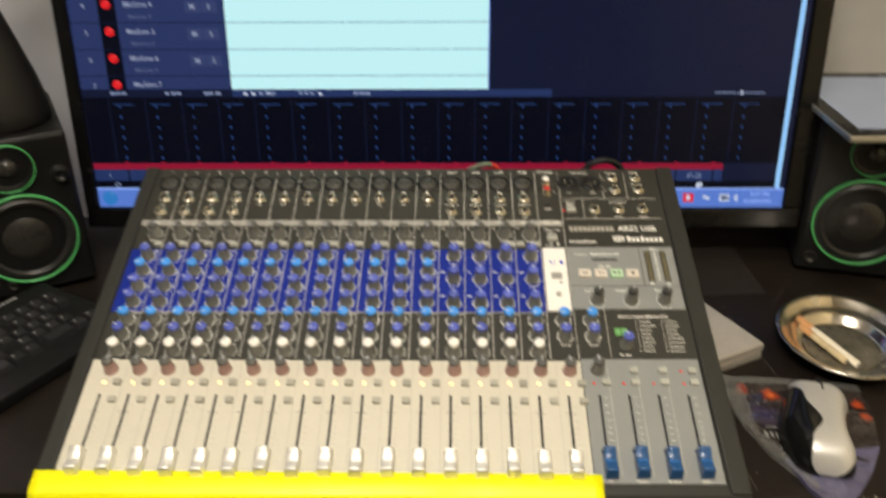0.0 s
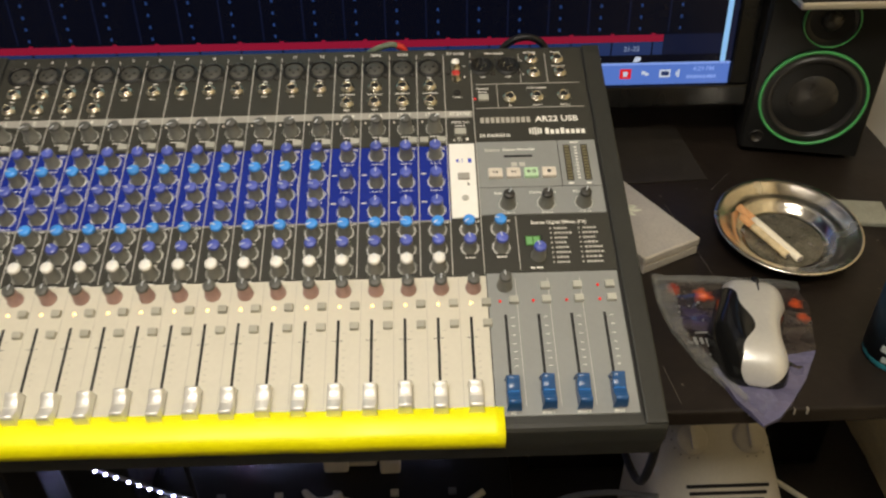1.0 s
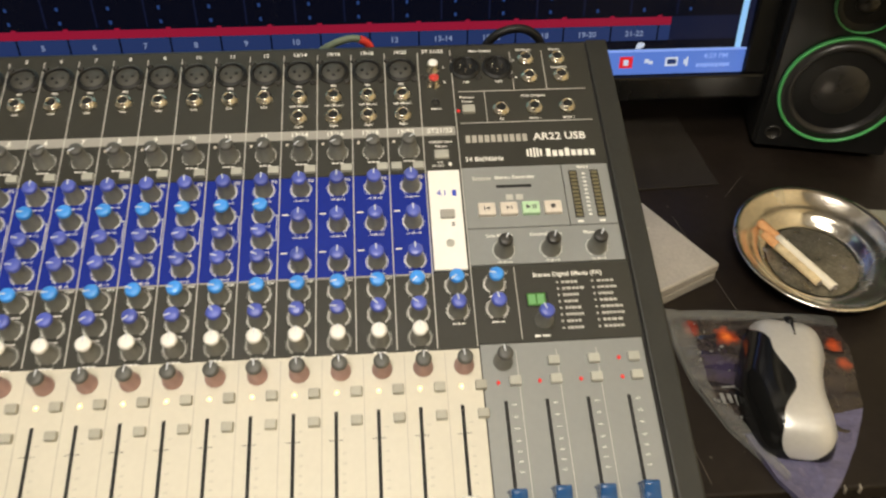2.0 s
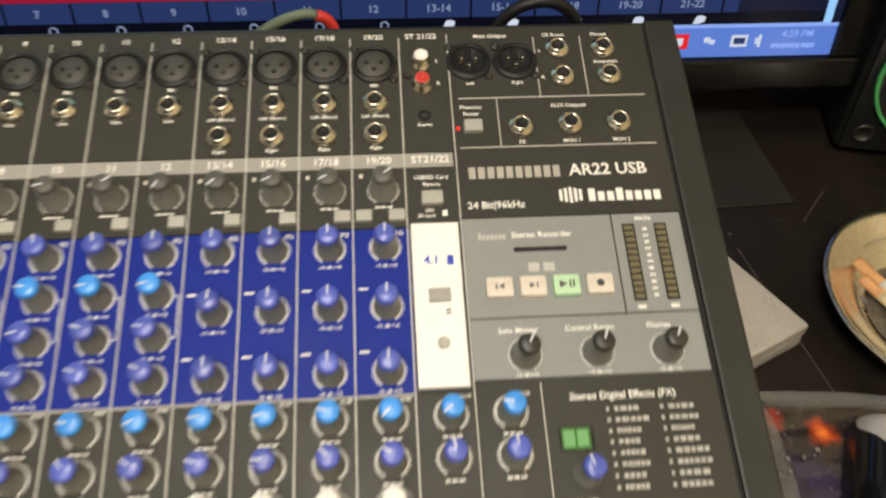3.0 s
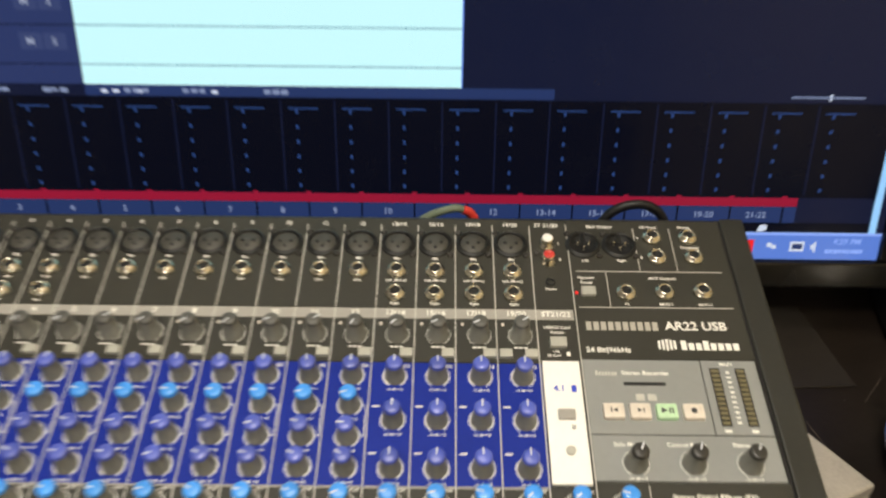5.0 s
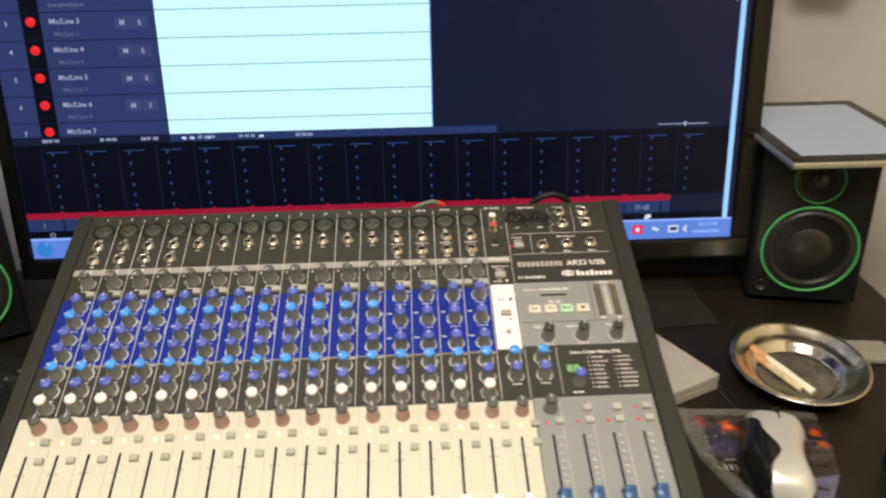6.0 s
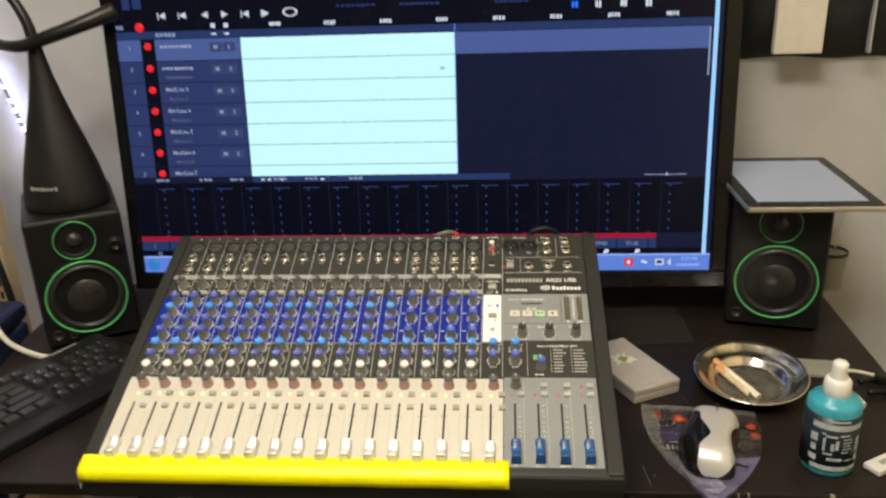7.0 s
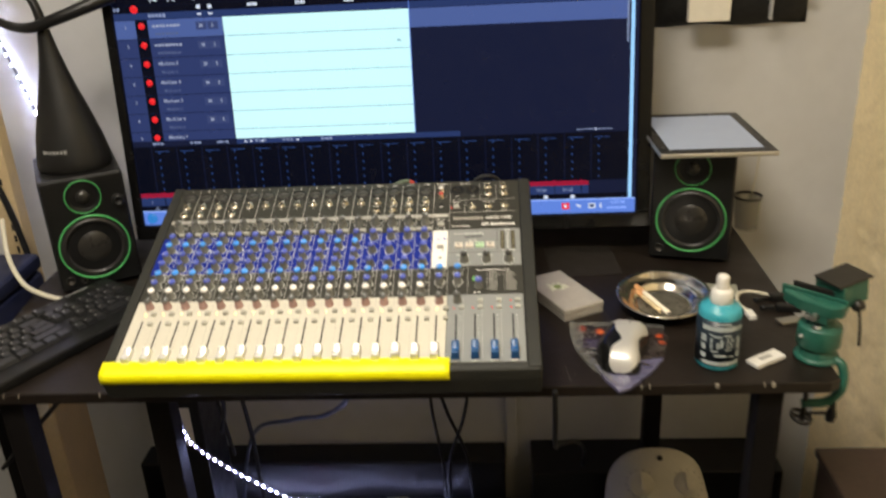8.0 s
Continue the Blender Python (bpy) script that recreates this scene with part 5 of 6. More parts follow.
def mouse_surface(t, u, lift=0.0):
    """A point of the hump: t runs from back to front, u from the thumb's side across."""
    e = 5.0 if t > 0 else 4.0
    end = max(0.0, 1 - abs(t) ** e) ** (1 / e)
    bulge = math.exp(-((t + 0.12) / 0.55) ** 2)
    half = 0.0285 + 0.0105 * bulge if u < 0 else 0.0350 - 0.0085 * math.exp(-((t + 0.22) / 0.48) ** 2)
    high = 0.033 * (0.92 - 0.08 * t - 0.06 * t * t) * max(0.0, 1 - abs(t) ** 7.0) ** 0.6
    return (u * half * end, 0.066 * t, 0.0006 + lift + high * max(0.0, 1 - abs(u) ** 4.2) ** 0.62)


def mouse_skin(edges, lift=0.0, n=36, m=20):
    bm = bmesh.new()
    rows = []
    for k in range(n + 1):
        t = 0.9995 * math.sin(math.pi * (k / n - 0.5))
        lo, hi = edges(t)
        rows.append([bm.verts.new(mouse_surface(t, lo + (hi - lo) * 0.5 * (1 + math.sin(math.pi * (q / m - 0.5))), lift)) for q in range(m + 1)])
    for a, b in zip(rows, rows[1:]):
        for q in range(m):
            bm.faces.new((a[q], a[q + 1], b[q + 1], b[q])).smooth = True
    bmesh.ops.recalc_face_normals(bm, faces=bm.faces[:])
    return bm


def mouse_shell():
    """The glossy hump down to the table."""
    return mouse_skin(lambda t: (-1.0, 1.0))


def cover_edges(t):
    """The cover's two borders across the hump: wide at both ends, drawn in at the waist."""
    def bend(knots):
        for (t0, a), (t1, b) in zip(knots, knots[1:]):
            if t <= t1:
                q = max(0.0, (t - t0) / (t1 - t0))
                return a + (b - a) * q * q * (3 - 2 * q)
        return knots[-1][1]
    return bend(((-1, -0.72), (-0.78, -0.48), (-0.28, -0.05), (0.35, -0.44), (0.80, -0.92), (1, -0.97))), bend(((-1, 0.88), (-0.5, 0.93), (0.0, 0.80), (0.55, 0.95), (1, 0.80)))


def mouse_cover():
    """The waisted silver cover that lies along the hump."""
    bm = mouse_skin(cover_edges, 0.0012)
    bmesh.ops.solidify(bm, geom=bm.faces[:], thickness=0.0008)
    return bm


pack = thing("blister_pack", pose(0.437, 0.745, 0.75), "crumpled clear plastic package with orange and violet print", "package")


def crumple(outline, z, amp, seed, n=3):
    bm = bmesh.new()
    prism(bm, outline, 0.0003, z)
    bmesh.ops.triangulate(bm, faces=bm.faces[:])
    bmesh.ops.subdivide_edges(bm, edges=bm.edges[:], cuts=n, use_grid_fill=True)
    for v in bm.verts:
        if v.co.z > z * 0.5:
            v.co.z = max(0.0006, v.co.z + amp * noise.noise(Vector((v.co.x * 60, v.co.y * 60, seed))))
    return bm


def printed_film(name):
    """Dark printed film with glowing-flame print round a few spots, violet patches and pale specks."""
    m = mat(name, (0.030, 0.023, 0.021), 0.22, vary=0.7, scale=35, bump=0.5, bump_scale=60, coat=0.6)
    nt = m.node_tree
    b = nt.nodes["Principled BSDF"]
    tc = nt.nodes.new("ShaderNodeTexCoord")
    colour = b.inputs["Base Color"].links[0].from_socket
    for (x, y, r, tint) in ((-0.030, 0.048, 0.0125, (0.62, 0.085, 0.018)), (-0.031, 0.048, 0.006, (0.95, 0.26, 0.05)), (-0.058, 0.060, 0.010, (0.25, 0.035, 0.02)),
                            (0.056, 0.032, 0.0090, (0.55, 0.08, 0.02)), (0.055, 0.012, 0.0080, (0.42, 0.07, 0.025)), (-0.045, 0.015, 0.024, (0.045, 0.035, 0.075))):
        d = nt.nodes.new("ShaderNodeVectorMath")
        d.operation = "DISTANCE"
        d.inputs[1].default_value = (x, y, 0.002)
        nt.links.new(tc.outputs["Object"], d.inputs[0])
        wob = nt.nodes.new("ShaderNodeTexNoise")
        wob.inputs["Scale"].default_value, wob.inputs["Detail"].default_value = 130, 5
        nt.links.new(tc.outputs["Object"], wob.inputs["Vector"])
        ad = nt.nodes.new("ShaderNodeMath")
        ad.operation = "MULTIPLY_ADD"
        ad.inputs[1].default_value = r * 1.6
        nt.links.new(wob.outputs["Fac"], ad.inputs[0])
        nt.links.new(d.outputs["Value"], ad.inputs[2])
        mr = nt.nodes.new("ShaderNodeMapRange")
        mr.interpolation_type = "SMOOTHSTEP"
        mr.inputs[1].default_value, mr.inputs[2].default_value = r * 0.8, r * 1.9
        mr.inputs[3].default_value, mr.inputs[4].default_value = 1.0, 0.0
        nt.links.new(ad.outputs[0], mr.inputs[0])
        mx = nt.nodes.new("ShaderNodeMix")
        mx.data_type = "RGBA"
        mx.inputs[7].default_value = (*tint, 1)
        nt.links.new(mr.outputs[0], mx.inputs[0])
        nt.links.new(colour, mx.inputs[6])
        colour = mx.outputs[2]
    nt.links.new(colour, b.inputs["Base Color"])
    return m


part("printed_sheet", crumple([(-0.070, 0.074), (0.064, 0.060), (0.068, 0.030), (0.060, 0.000), (0.052, -0.030), (0.030, -0.055), (-0.034, -0.075), (-0.058, -0.045), (-0.070, -0.005), (-0.073, 0.040)], 0.003, 0.004, 1), printed_film("clear_pack_printed"), pack)
part("torn_corner", crumple([(-0.050, -0.052), (0.050, -0.034), (0.030, -0.066), (0.006, -0.096), (-0.010, -0.112), (-0.026, -0.119), (-0.040, -0.092)], 0.0042, 0.003, 4), M_PACKV, pack, "torn violet foil corner")
rp = random.Random(8)
for k in range(7):
    x = -0.058 + 0.0055 * k
    part("pale_print", box(bmesh.new(), x, x + 0.0032, -0.024 - 0.0012 * k + 0.002 * (k % 2), -0.0135 - 0.0012 * k, 0.0050, 0.0062, 0.0005), M_PACKPRINT, pack)
part("pale_print", box(bmesh.new(), -0.054, -0.018, -0.0085, -0.0070, 0.0050, 0.0062, 0.0003), M_PACKPRINT, pack)
for k in range(16):
    x, y = rp.uniform(-0.064, -0.022), rp.uniform(-0.050, 0.066)
    w = rp.uniform(0.0004, 0.0014)
    part("pale_print", box(bmesh.new(), x - w, x + w, y - w * rp.uniform(0.5, 1.5), y + w, 0.0046, 0.0062, 0.0002, 1), M_PACKPRINT, pack)
M_RIM = glass("clear_rim", (0.30, 0.30, 0.28), 0.18, 0.30)
for outline in ([(-0.075, 0.081), (-0.062, 0.080), (-0.058, 0.045), (-0.062, 0.0), (-0.047, -0.045), (-0.030, -0.090), (-0.034, -0.094), (-0.060, -0.046), (-0.074, 0.0), (-0.078, 0.040)],
                [(-0.061, 0.080), (0.000, 0.0755), (0.068, 0.063), (0.067, 0.052), (0.0, 0.0635), (-0.059, 0.068)]):
    part("welded_rim", crumple(outline, 0.0052, 0.003, 5, 2), M_RIM, pack, "clear welded plastic rim")

mouse = thing("computer_mouse", pose(0.432, 0.731, 0.7536, 0, 0, -14), "black and silver computer mouse resting on the crumpled package", "mouse")
part("side_shell", mouse_shell(), M_MOUSEB, mouse, "glossy black side shell")
part("top_cover", mouse_cover(), M_MOUSEW, mouse, "silver waisted top cover")
part("button_split", box(bmesh.new(), 0.0042, 0.0050, 0.034, 0.052, 0.024, 0.0316, 0.0002, 1), M_HOLE, mouse)
part("scroll_wheel", lathe(bmesh.new(), [(0, -0.003), (0.007, -0.003), (0.008, -0.0015), (0.008, 0.0015), (0.007, 0.003), (0, 0.003)], 20), M_BLACKPL, mouse, at=pose(0.0046, 0.054, 0.0205, 0, 90, 0))

# ---- bottle ----
bt = thing("spray_bottle", pose(0.560, 0.706, 0.75) @ Matrix.Scale(0.93, 4), "teal liquid bottle with navy label and white nozzle cap", "bottle")
part("bottle_body", lathe(bmesh.new(), [(0, 0), (0.029, 0), (0.0318, 0.003), (0.0322, 0.010), (0.0322, 0.088), (0.0312, 0.0935), (0.0280, 0.0980), (0.0170, 0.1030), (0.0150, 0.105), (0, 0.105)], 44), M_TEAL, bt, "translucent teal bottle body")
part("label", lathe(bmesh.new(), [(0.0327, 0.009), (0.0327, 0.0845), (0.0323, 0.0845), (0.0323, 0.009)], 44, closed=True), M_LABEL, bt, "dark navy wrap label with pale print")
part("collar", lathe(bmesh.new(), [(0.0155, 0.1025), (0.0166, 0.104), (0.0158, 0.121), (0.0120, 0.126), (0.0105, 0.126)], 30), M_CAPPL, bt, "white screw collar")
part("nozzle", lathe(bmesh.new(), [(0.0098, 0.125), (0.0090, 0.138), (0.0092, 0.144), (0.0068, 0.147), (0, 0.147)], 24), M_CAPPL, bt, "white nozzle tip")


def wrap(a0, a1, z0, z1, r=0.0330):
    bm = bmesh.new()
    n = max(2, int(abs(a1 - a0) / 6))
    lo = [bm.verts.new((r * math.cos(math.radians(a0 + (a1 - a0) * k / n)), r * math.sin(math.radians(a0 + (a1 - a0) * k / n)), z0)) for k in range(n + 1)]
    hi = [bm.verts.new((v.co.x, v.co.y, z1)) for v in lo]
    for k in range(n):
        bm.faces.new((lo[k], lo[k + 1], hi[k + 1], hi[k]))
    return bm


M_LABW = mat("label_pale_print", (0.42, 0.47, 0.47), 0.4, vary=0.45, scale=160)
PRINTS = [(-150, -34, 0.0655, 0.0725), (-114, -74, 0.0755, 0.0780), (-120, -96, 0.0565, 0.0590), (-122, -104, 0.0345, 0.0370), (-124, -119, 0.0390, 0.0550), (-128, -120, 0.0590, 0.0612),
          (-99, -92, 0.0420, 0.0535), (-108, -101, 0.0400, 0.0490), (-92, -70, 0.0585, 0.0605), (-84, -64, 0.0540, 0.0555), (-84, -62, 0.0500, 0.0515), (-84, -66, 0.0460, 0.0475), (-84, -63, 0.0420, 0.0435), (-86, -70, 0.0375, 0.0392),
          (-113, -82, 0.0275, 0.0310), (-76, -58, 0.0270, 0.0290), (-146, -40, 0.0142, 0.0200), (-152, -136, 0.0480, 0.0580), (-150, -137, 0.0360, 0.0440), (-152, -134, 0.0240, 0.0310), (-52, -42, 0.0380, 0.0560), (-50, -38, 0.0250, 0.0330)]
for a0, a1, z0, z1 in PRINTS:
    part("label_print", wrap(a0, a1, 1.12 * z0 - 0.005, 1.12 * z1 - 0.005), M_LABW, bt)

usb = thing("usb_stick", pose(0.629, 0.703, 0.75, 0, 0, 31) @ Matrix.Scale(0.90, 4), "white flat memory stick with a dark slot", "memory stick")
part("shell", box(bmesh.new(), -0.031, 0.031, -0.0125, 0.0125, 0.0003, 0.0085, 0.0025), M_CAPPL, usb)
part("window", box(bmesh.new(), -0.014, 0.010, -0.004, 0.004, 0.0083, 0.0090, 0.0003), M_STRIP, usb)

# ---- bench vise ----
vise = thing("bench_vise", pose(0.702, 0.713, 0.75) @ Matrix.Scale(0.80, 4), "small green cast-iron clamp vise screwed to the desk's edge", "vise")
part("base_flange", lathe(bmesh.new(), [(0, 0.0004), (0.037, 0.0004), (0.0385, 0.004), (0.036, 0.009), (0.031, 0.011), (0, 0.011)], 36), M_VISE, vise)
part("swivel_base", lathe(bmesh.new(), [(0.031, 0.010), (0.030, 0.026), (0.027, 0.028), (0, 0.028)], 32), M_VISE, vise)
part("swivel_drum", lathe(bmesh.new(), [(0.030, 0.026), (0.0355, 0.028), (0.0370, 0.031), (0.0370, 0.064), (0.0355, 0.068), (0.024, 0.070), (0.020, 0.086), (0, 0.087)], 36), M_VISE, vise, "round green swivel drum")
part("locking_nut", lathe(bmesh.new(), [(0.0085, 0.0), (0.0085, 0.004), (0.005, 0.0065), (0, 0.0065)], 6), M_STEEL, vise, "bare steel locking nut", at=pose(-0.014, -0.020, 0.0695))
part("lock_bolt", lathe(bmesh.new(), [(0.004, 0.0), (0.004, 0.006), (0.0025, 0.008), (0, 0.008)], 10), M_STEEL, vise, at=pose(-0.034, -0.013, 0.052, 90, 0, -60))
head = pose(0.004, 0.002, 0.106, 0, -7, 47)
back = pose(0.004, 0.002, 0.106, 0, -7, 24)
part("slide_body", prism(bmesh.new(), [(-0.034, -0.020), (0.060, -0.018), (0.060, 0.018), (-0.034, 0.020)], -0.022, -0.002, 0.004), M_VISE, vise, at=head)
part("fixed_jaw", prism(bmesh.new(), [(0.008, -0.034), (0.030, -0.030), (0.066, -0.030), (0.066, 0.026), (0.030, 0.030), (0.008, 0.034)], -0.003, 0.040, 0.004), M_VISE, vise, at=back)
part("anvil_face", box(bmesh.new(), 0.000, 0.072, -0.032, 0.028, 0.0405, 0.0450, 0.0015), M_DKMETAL, vise, at=back, label="flat dark steel anvil")
part("moving_jaw", prism(bmesh.new(), [(-0.036, -0.024), (-0.024, -0.040), (-0.010, -0.042), (-0.010, 0.066), (-0.020, 0.066), (-0.034, 0.030)], -0.006, 0.017, 0.004), M_VISE, vise, at=head)
part("jaw_plate", box(bmesh.new(), -0.0097, -0.0055, -0.042, 0.074, 0.002, 0.022, 0.001), M_VISE, vise, at=head)
part("jaw_plate", box(bmesh.new(), 0.0030, 0.0077, -0.034, 0.060, 0.002, 0.026, 0.001), M_DKMETAL, vise, at=head)
part("guide_bar", tube(bmesh.new(), [(-0.040, 0.014, -0.010), (-0.03, 0.014, -0.010), (0.03, 0.014, -0.010)], 0.0050, 12, 2), M_STEEL, vise, at=head)
part("lead_screw", tube(bmesh.new(), [(-0.048, 0, -0.006), (-0.04, 0, -0.006), (0.02, 0, -0.006)], 0.0060, 12, 2), M_STEEL, vise, at=head)
part("screw_knob", lathe(bmesh.new(), [(0, -0.009), (0.009, -0.008), (0.011, 0), (0.009, 0.008), (0, 0.009)], 18), M_DKMETAL, vise, "dark worn screw knob", at=pose(0.054, -0.012, 0.108, 60, 0, 40))
part("turn_bar", tube(bmesh.new(), [(0.055, -0.013, 0.106), (0.060, -0.017, 0.070), (0.063, -0.018, 0.032)], 0.0024, 10, 3), M_DKMETAL, vise)
part("clamp_arm", tube(bmesh.new(), [(0.022, -0.016, 0.006), (0.034, -0.028, 0.001), (0.0385, -0.034, -0.022), (0.0350, -0.036, -0.050), (0.014, -0.034, -0.072), (-0.026, -0.030, -0.077)], 0.0082, 12), M_VISE, vise, "curved green clamp arm")
part("clamp_spindle", tube(bmesh.new(), [(-0.020, -0.030, -0.022), (-0.020, -0.030, -0.06), (-0.022, -0.030, -0.112)], 0.0048, 10, 2), M_DKMETAL, vise)
part("clamp_pad", lathe(bmesh.new(), [(0.011, -0.003), (0.011, 0.002), (0, 0.003)], 18), M_DKMETAL, vise, at=pose(-0.020, -0.030, -0.021))
part("clamp_wheel", lathe(bmesh.new(), [(0.0165, -0.004), (0.0205, -0.002), (0.0205, 0.003), (0.0165, 0.004)], 26, closed=True), M_DKMETAL, vise, "dark hand wheel", at=pose(-0.024, -0.030, -0.106, 10, 12, 0))
for a in range(3):
    part("wheel_spoke", box(bmesh.new(), -0.0175, 0.0175, -0.0022, 0.0022, -0.002, 0.002, 0.0008), M_DKMETAL, vise, at=pose(-0.024, -0.030, -0.106, 10, 12, 60 * a))
part("clamp_knob", lathe(bmesh.new(), [(0, -0.016), (0.008, -0.013), (0.010, 0), (0.006, 0.014), (0.0035, 0.030), (0, 0.031)], 18), M_BLACKPL, vise, "glossy black clamp knob", at=pose(0.026, -0.036, -0.098, 8))
part("clamp_lever", tube(bmesh.new(), [(-0.022, -0.030, -0.098), (0.002, -0.034, -0.096), (0.026, -0.036, -0.094)], 0.0032, 8, 2), M_DKMETAL, vise)

# small clutter beside the vise
def cable(name, pts, r, material, label, seg=8):
    return solid(name, tube(bmesh.new(), pts, r, seg), material, label, "cable")


cable("white_cable", [(0.642, 0.848, 0.7555), (0.634, 0.874, 0.758), (0.642, 0.898, 0.761), (0.664, 0.908, 0.759), (0.700, 0.902, 0.7535)], 0.0028, M_CABLEW, "white cable looping over the desk behind the bottle")
solid("white_plug", box(bmesh.new(), -0.006, 0.006, -0.012, 0.012, 0.0003, 0.009, 0.002), M_CAPPL, "small white connector on the desk", "plug", m=pose(0.644, 0.836, 0.75, 0, 0, 6))
for k, (x, y, w, rz) in enumerate(((0.702, 0.893, 0.032, 188), (0.700, 0.855, 0.028, 170))):
    g = thing("black_connector", pose(x, y, 0.75, 0, 0, rz), "small black plastic connector with stub on the desk", "connector", "connectors beside the vise")
    part("body", box(bmesh.new(), -w, w * 0.4, -0.007, 0.007, 0.0003, 0.012, 0.003), M_BLACKPL, g)
    part("stub", tube(bmesh.new(), [(w * 0.4, 0, 0.006), (w * 0.8, 0, 0.006), (w * 1.2, 0.004, 0.0055)], 0.004, 8, 2), M_BLACKPL, g)
solid("metal_tab", box(bmesh.new(), -0.018, 0.018, -0.009, 0.009, 0.0003, 0.005, 0.0015), M_STEEL, "small grey metal tab by the vise", "tab", m=pose(0.697, 0.818, 0.75, 0, 0, 15))

# glass in a wall holder
hold = thing("wall_cup", pose(0.757, 1.2700, 0.758), "clear drinking glass in a ring holder on the wall", "cup")
part("glass_wall", lathe(bmesh.new(), [(0.0, -0.034), (0.023, -0.034), (0.027, 0.034), (0.0255, 0.034), (0.0215, -0.031), (0.0, -0.031)], 28), glass("smoky_glass", (0.45, 0.45, 0.40), 0.06, 0.30), hold)
part("rim", lathe(bmesh.new(), [(0.0276, 0.032), (0.0276, 0.0365), (0.0250, 0.0365), (0.0250, 0.032)], 28, closed=True), M_DKMETAL, hold)
part("wall_bracket", box(bmesh.new(), -0.012, 0.012, 0.024, 0.0297, -0.02, 0.03, 0.001), M_ALU, hold)
cable("thin_lead", [(0.660, 1.190, 0.9645), (0.705, 1.215, 0.957), (0.748, 1.25, 0.935), (0.772, 1.28, 0.89), (0.776, 1.292, 0.84), (0.770, 1.290, 0.792)], 0.0016, M_CABLEW, "thin pale lead hanging from the tablet", 6)

# ---- black hanging bag with a cream panel ----
bag = thing("hanging_bag", pose(0.69, 1.298, 1.14), "black cloth bag with a cream panel hanging on the wall", "bag")


def pillow(x0, x1, z0, z1, depth, seed):
    bm = bmesh.new()
    n, m = 24, 20
    grid = []
    for i in range(n + 1):
        rowv = []
        for j in range(m + 1):
            x, z = x0 + (x1 - x0) * i / n, z0 + (z1 - z0) * j / m
            e = min(1, 6 * min(i / n, 1 - i / n)) ** 0.5 * min(1, 6 * min(j / m, 1 - j / m)) ** 0.5
            dz = 0.010 * noise.noise(Vector((x * 9, 0, seed))) if j < 3 else 0
            rowv.append(bm.verts.new((x, -depth * e + 0.006 * noise.noise(Vector((x * 14, z * 14, seed))) * e, z + dz)))
        grid.append(rowv)
    for i in range(n):
        for j in range(m):
            bm.faces.new((grid[i][j], grid[i + 1][j], grid[i + 1][j + 1], grid[i][j + 1])).smooth = True
    ring = [g[0] for g in grid] + grid[-1][1:] + [g[-1] for g in grid[-2::-1]] + grid[0][-2:0:-1]
    base = [bm.verts.new((v.co.x, 0.0, v.co.z)) for v in ring]
    for k in range(len(ring)):
        bm.faces.new((ring[k], base[k], base[(k + 1) % len(ring)], ring[(k + 1) % len(ring)]))
    bmesh.ops.recalc_face_normals(bm, faces=bm.faces[:])
    return bm


part("bag_body", pillow(-0.16, 0.150, -0.012, 0.42, 0.060, 2), M_FABRIC, bag)
part("cream_panel", box(bmesh.new(), -0.085, -0.010, -0.076, -0.060, 0.006, 0.40, 0.003), M_FABRICW, bag, "cream cloth panel")
part("seam", box(bmesh.new(), 0.062, 0.0665, -0.068, -0.056, 0.004, 0.40, 0.001), M_LEGEND, bag)
bm = bmesh.new()
for k in range(6):
    box(bm, 0.095 + 0.008 * k, 0.1005 + 0.008 * k, -0.066, -0.058, 0.062, 0.066)
part("brand_mark", bm, M_LEGEND, bag)

# ---- left side: shelf upright, lamp strip, cables ----
rail = thing("shelf_upright", pose(-0.681, 1.12, 0), "pale slotted shelf upright standing beside the desk", "shelf upright")
part("upright", box(bmesh.new(), -0.022, 0.022, -0.016, 0.016, 0, 1.10, 0.003), M_WOODPALE, rail)
for k in range(20):
    part("slot", box(bmesh.new(), 0.001, 0.006, -0.0168, -0.0150, 0.62 + 0.023 * k, 0.633 + 0.023 * k), M_HOLE, rail)


def led_strip(name, pts, n, label, lamp=None):
    s = thing(name, Matrix.Identity(4), label, "light strip")
    part("tape", tube(bmesh.new(), pts, 0.0026, 8), M_LEDTAPE, s)
    line = smooth_line(pts, 24)
    chip = as_mesh("lamp_chip", lathe(bmesh.new(), [(0, -0.0062), (0.0009, -0.0058), (0.0014, -0.0045), (0.0014, 0.0012), (0.0009, 0.0020), (0, 0.0023)], 10), lamp or M_LED)
    for k in range(n):
        q = line[int((k + 0.5) / n * (len(line) - 1))]
        part("lamp_chip", chip, M_LED, s, at=Matrix.Translation(q + Vector((0, -0.0022, 0.001))) @ pose(0, 0, 0, 60))


led_strip("led_strip", [(-0.768, 1.29, 1.30), (-0.730, 1.29, 1.19), (-0.696, 1.29, 1.07), (-0.672, 1.29, 0.97), (-0.650, 1.29, 0.87), (-0.635, 1.29, 0.78)], 28, "white glowing lamp strip running down the wall", M_LEDWALL)
led_strip("led_strip", [(-0.262, 0.748, 0.700), (-0.264, 0.750, 0.655), (-0.255, 0.758, 0.582), (-0.210, 0.77, 0.525), (-0.152, 0.78, 0.473), (-0.090, 0.80, 0.415), (0.00, 0.86, 0.32)], 34, "white glowing lamp strip drooping below the desk")
led_strip("led_strip", [(-0.47, 1.17, 0.092), (-0.38, 1.16, 0.092), (-0.28, 1.18, 0.092), (-0.18, 1.15, 0.092), (-0.08, 1.17, 0.092), (0.04, 1.19, 0.092), (0.18, 1.18, 0.092)], 40, "white glowing lamp strip lying on the rack")
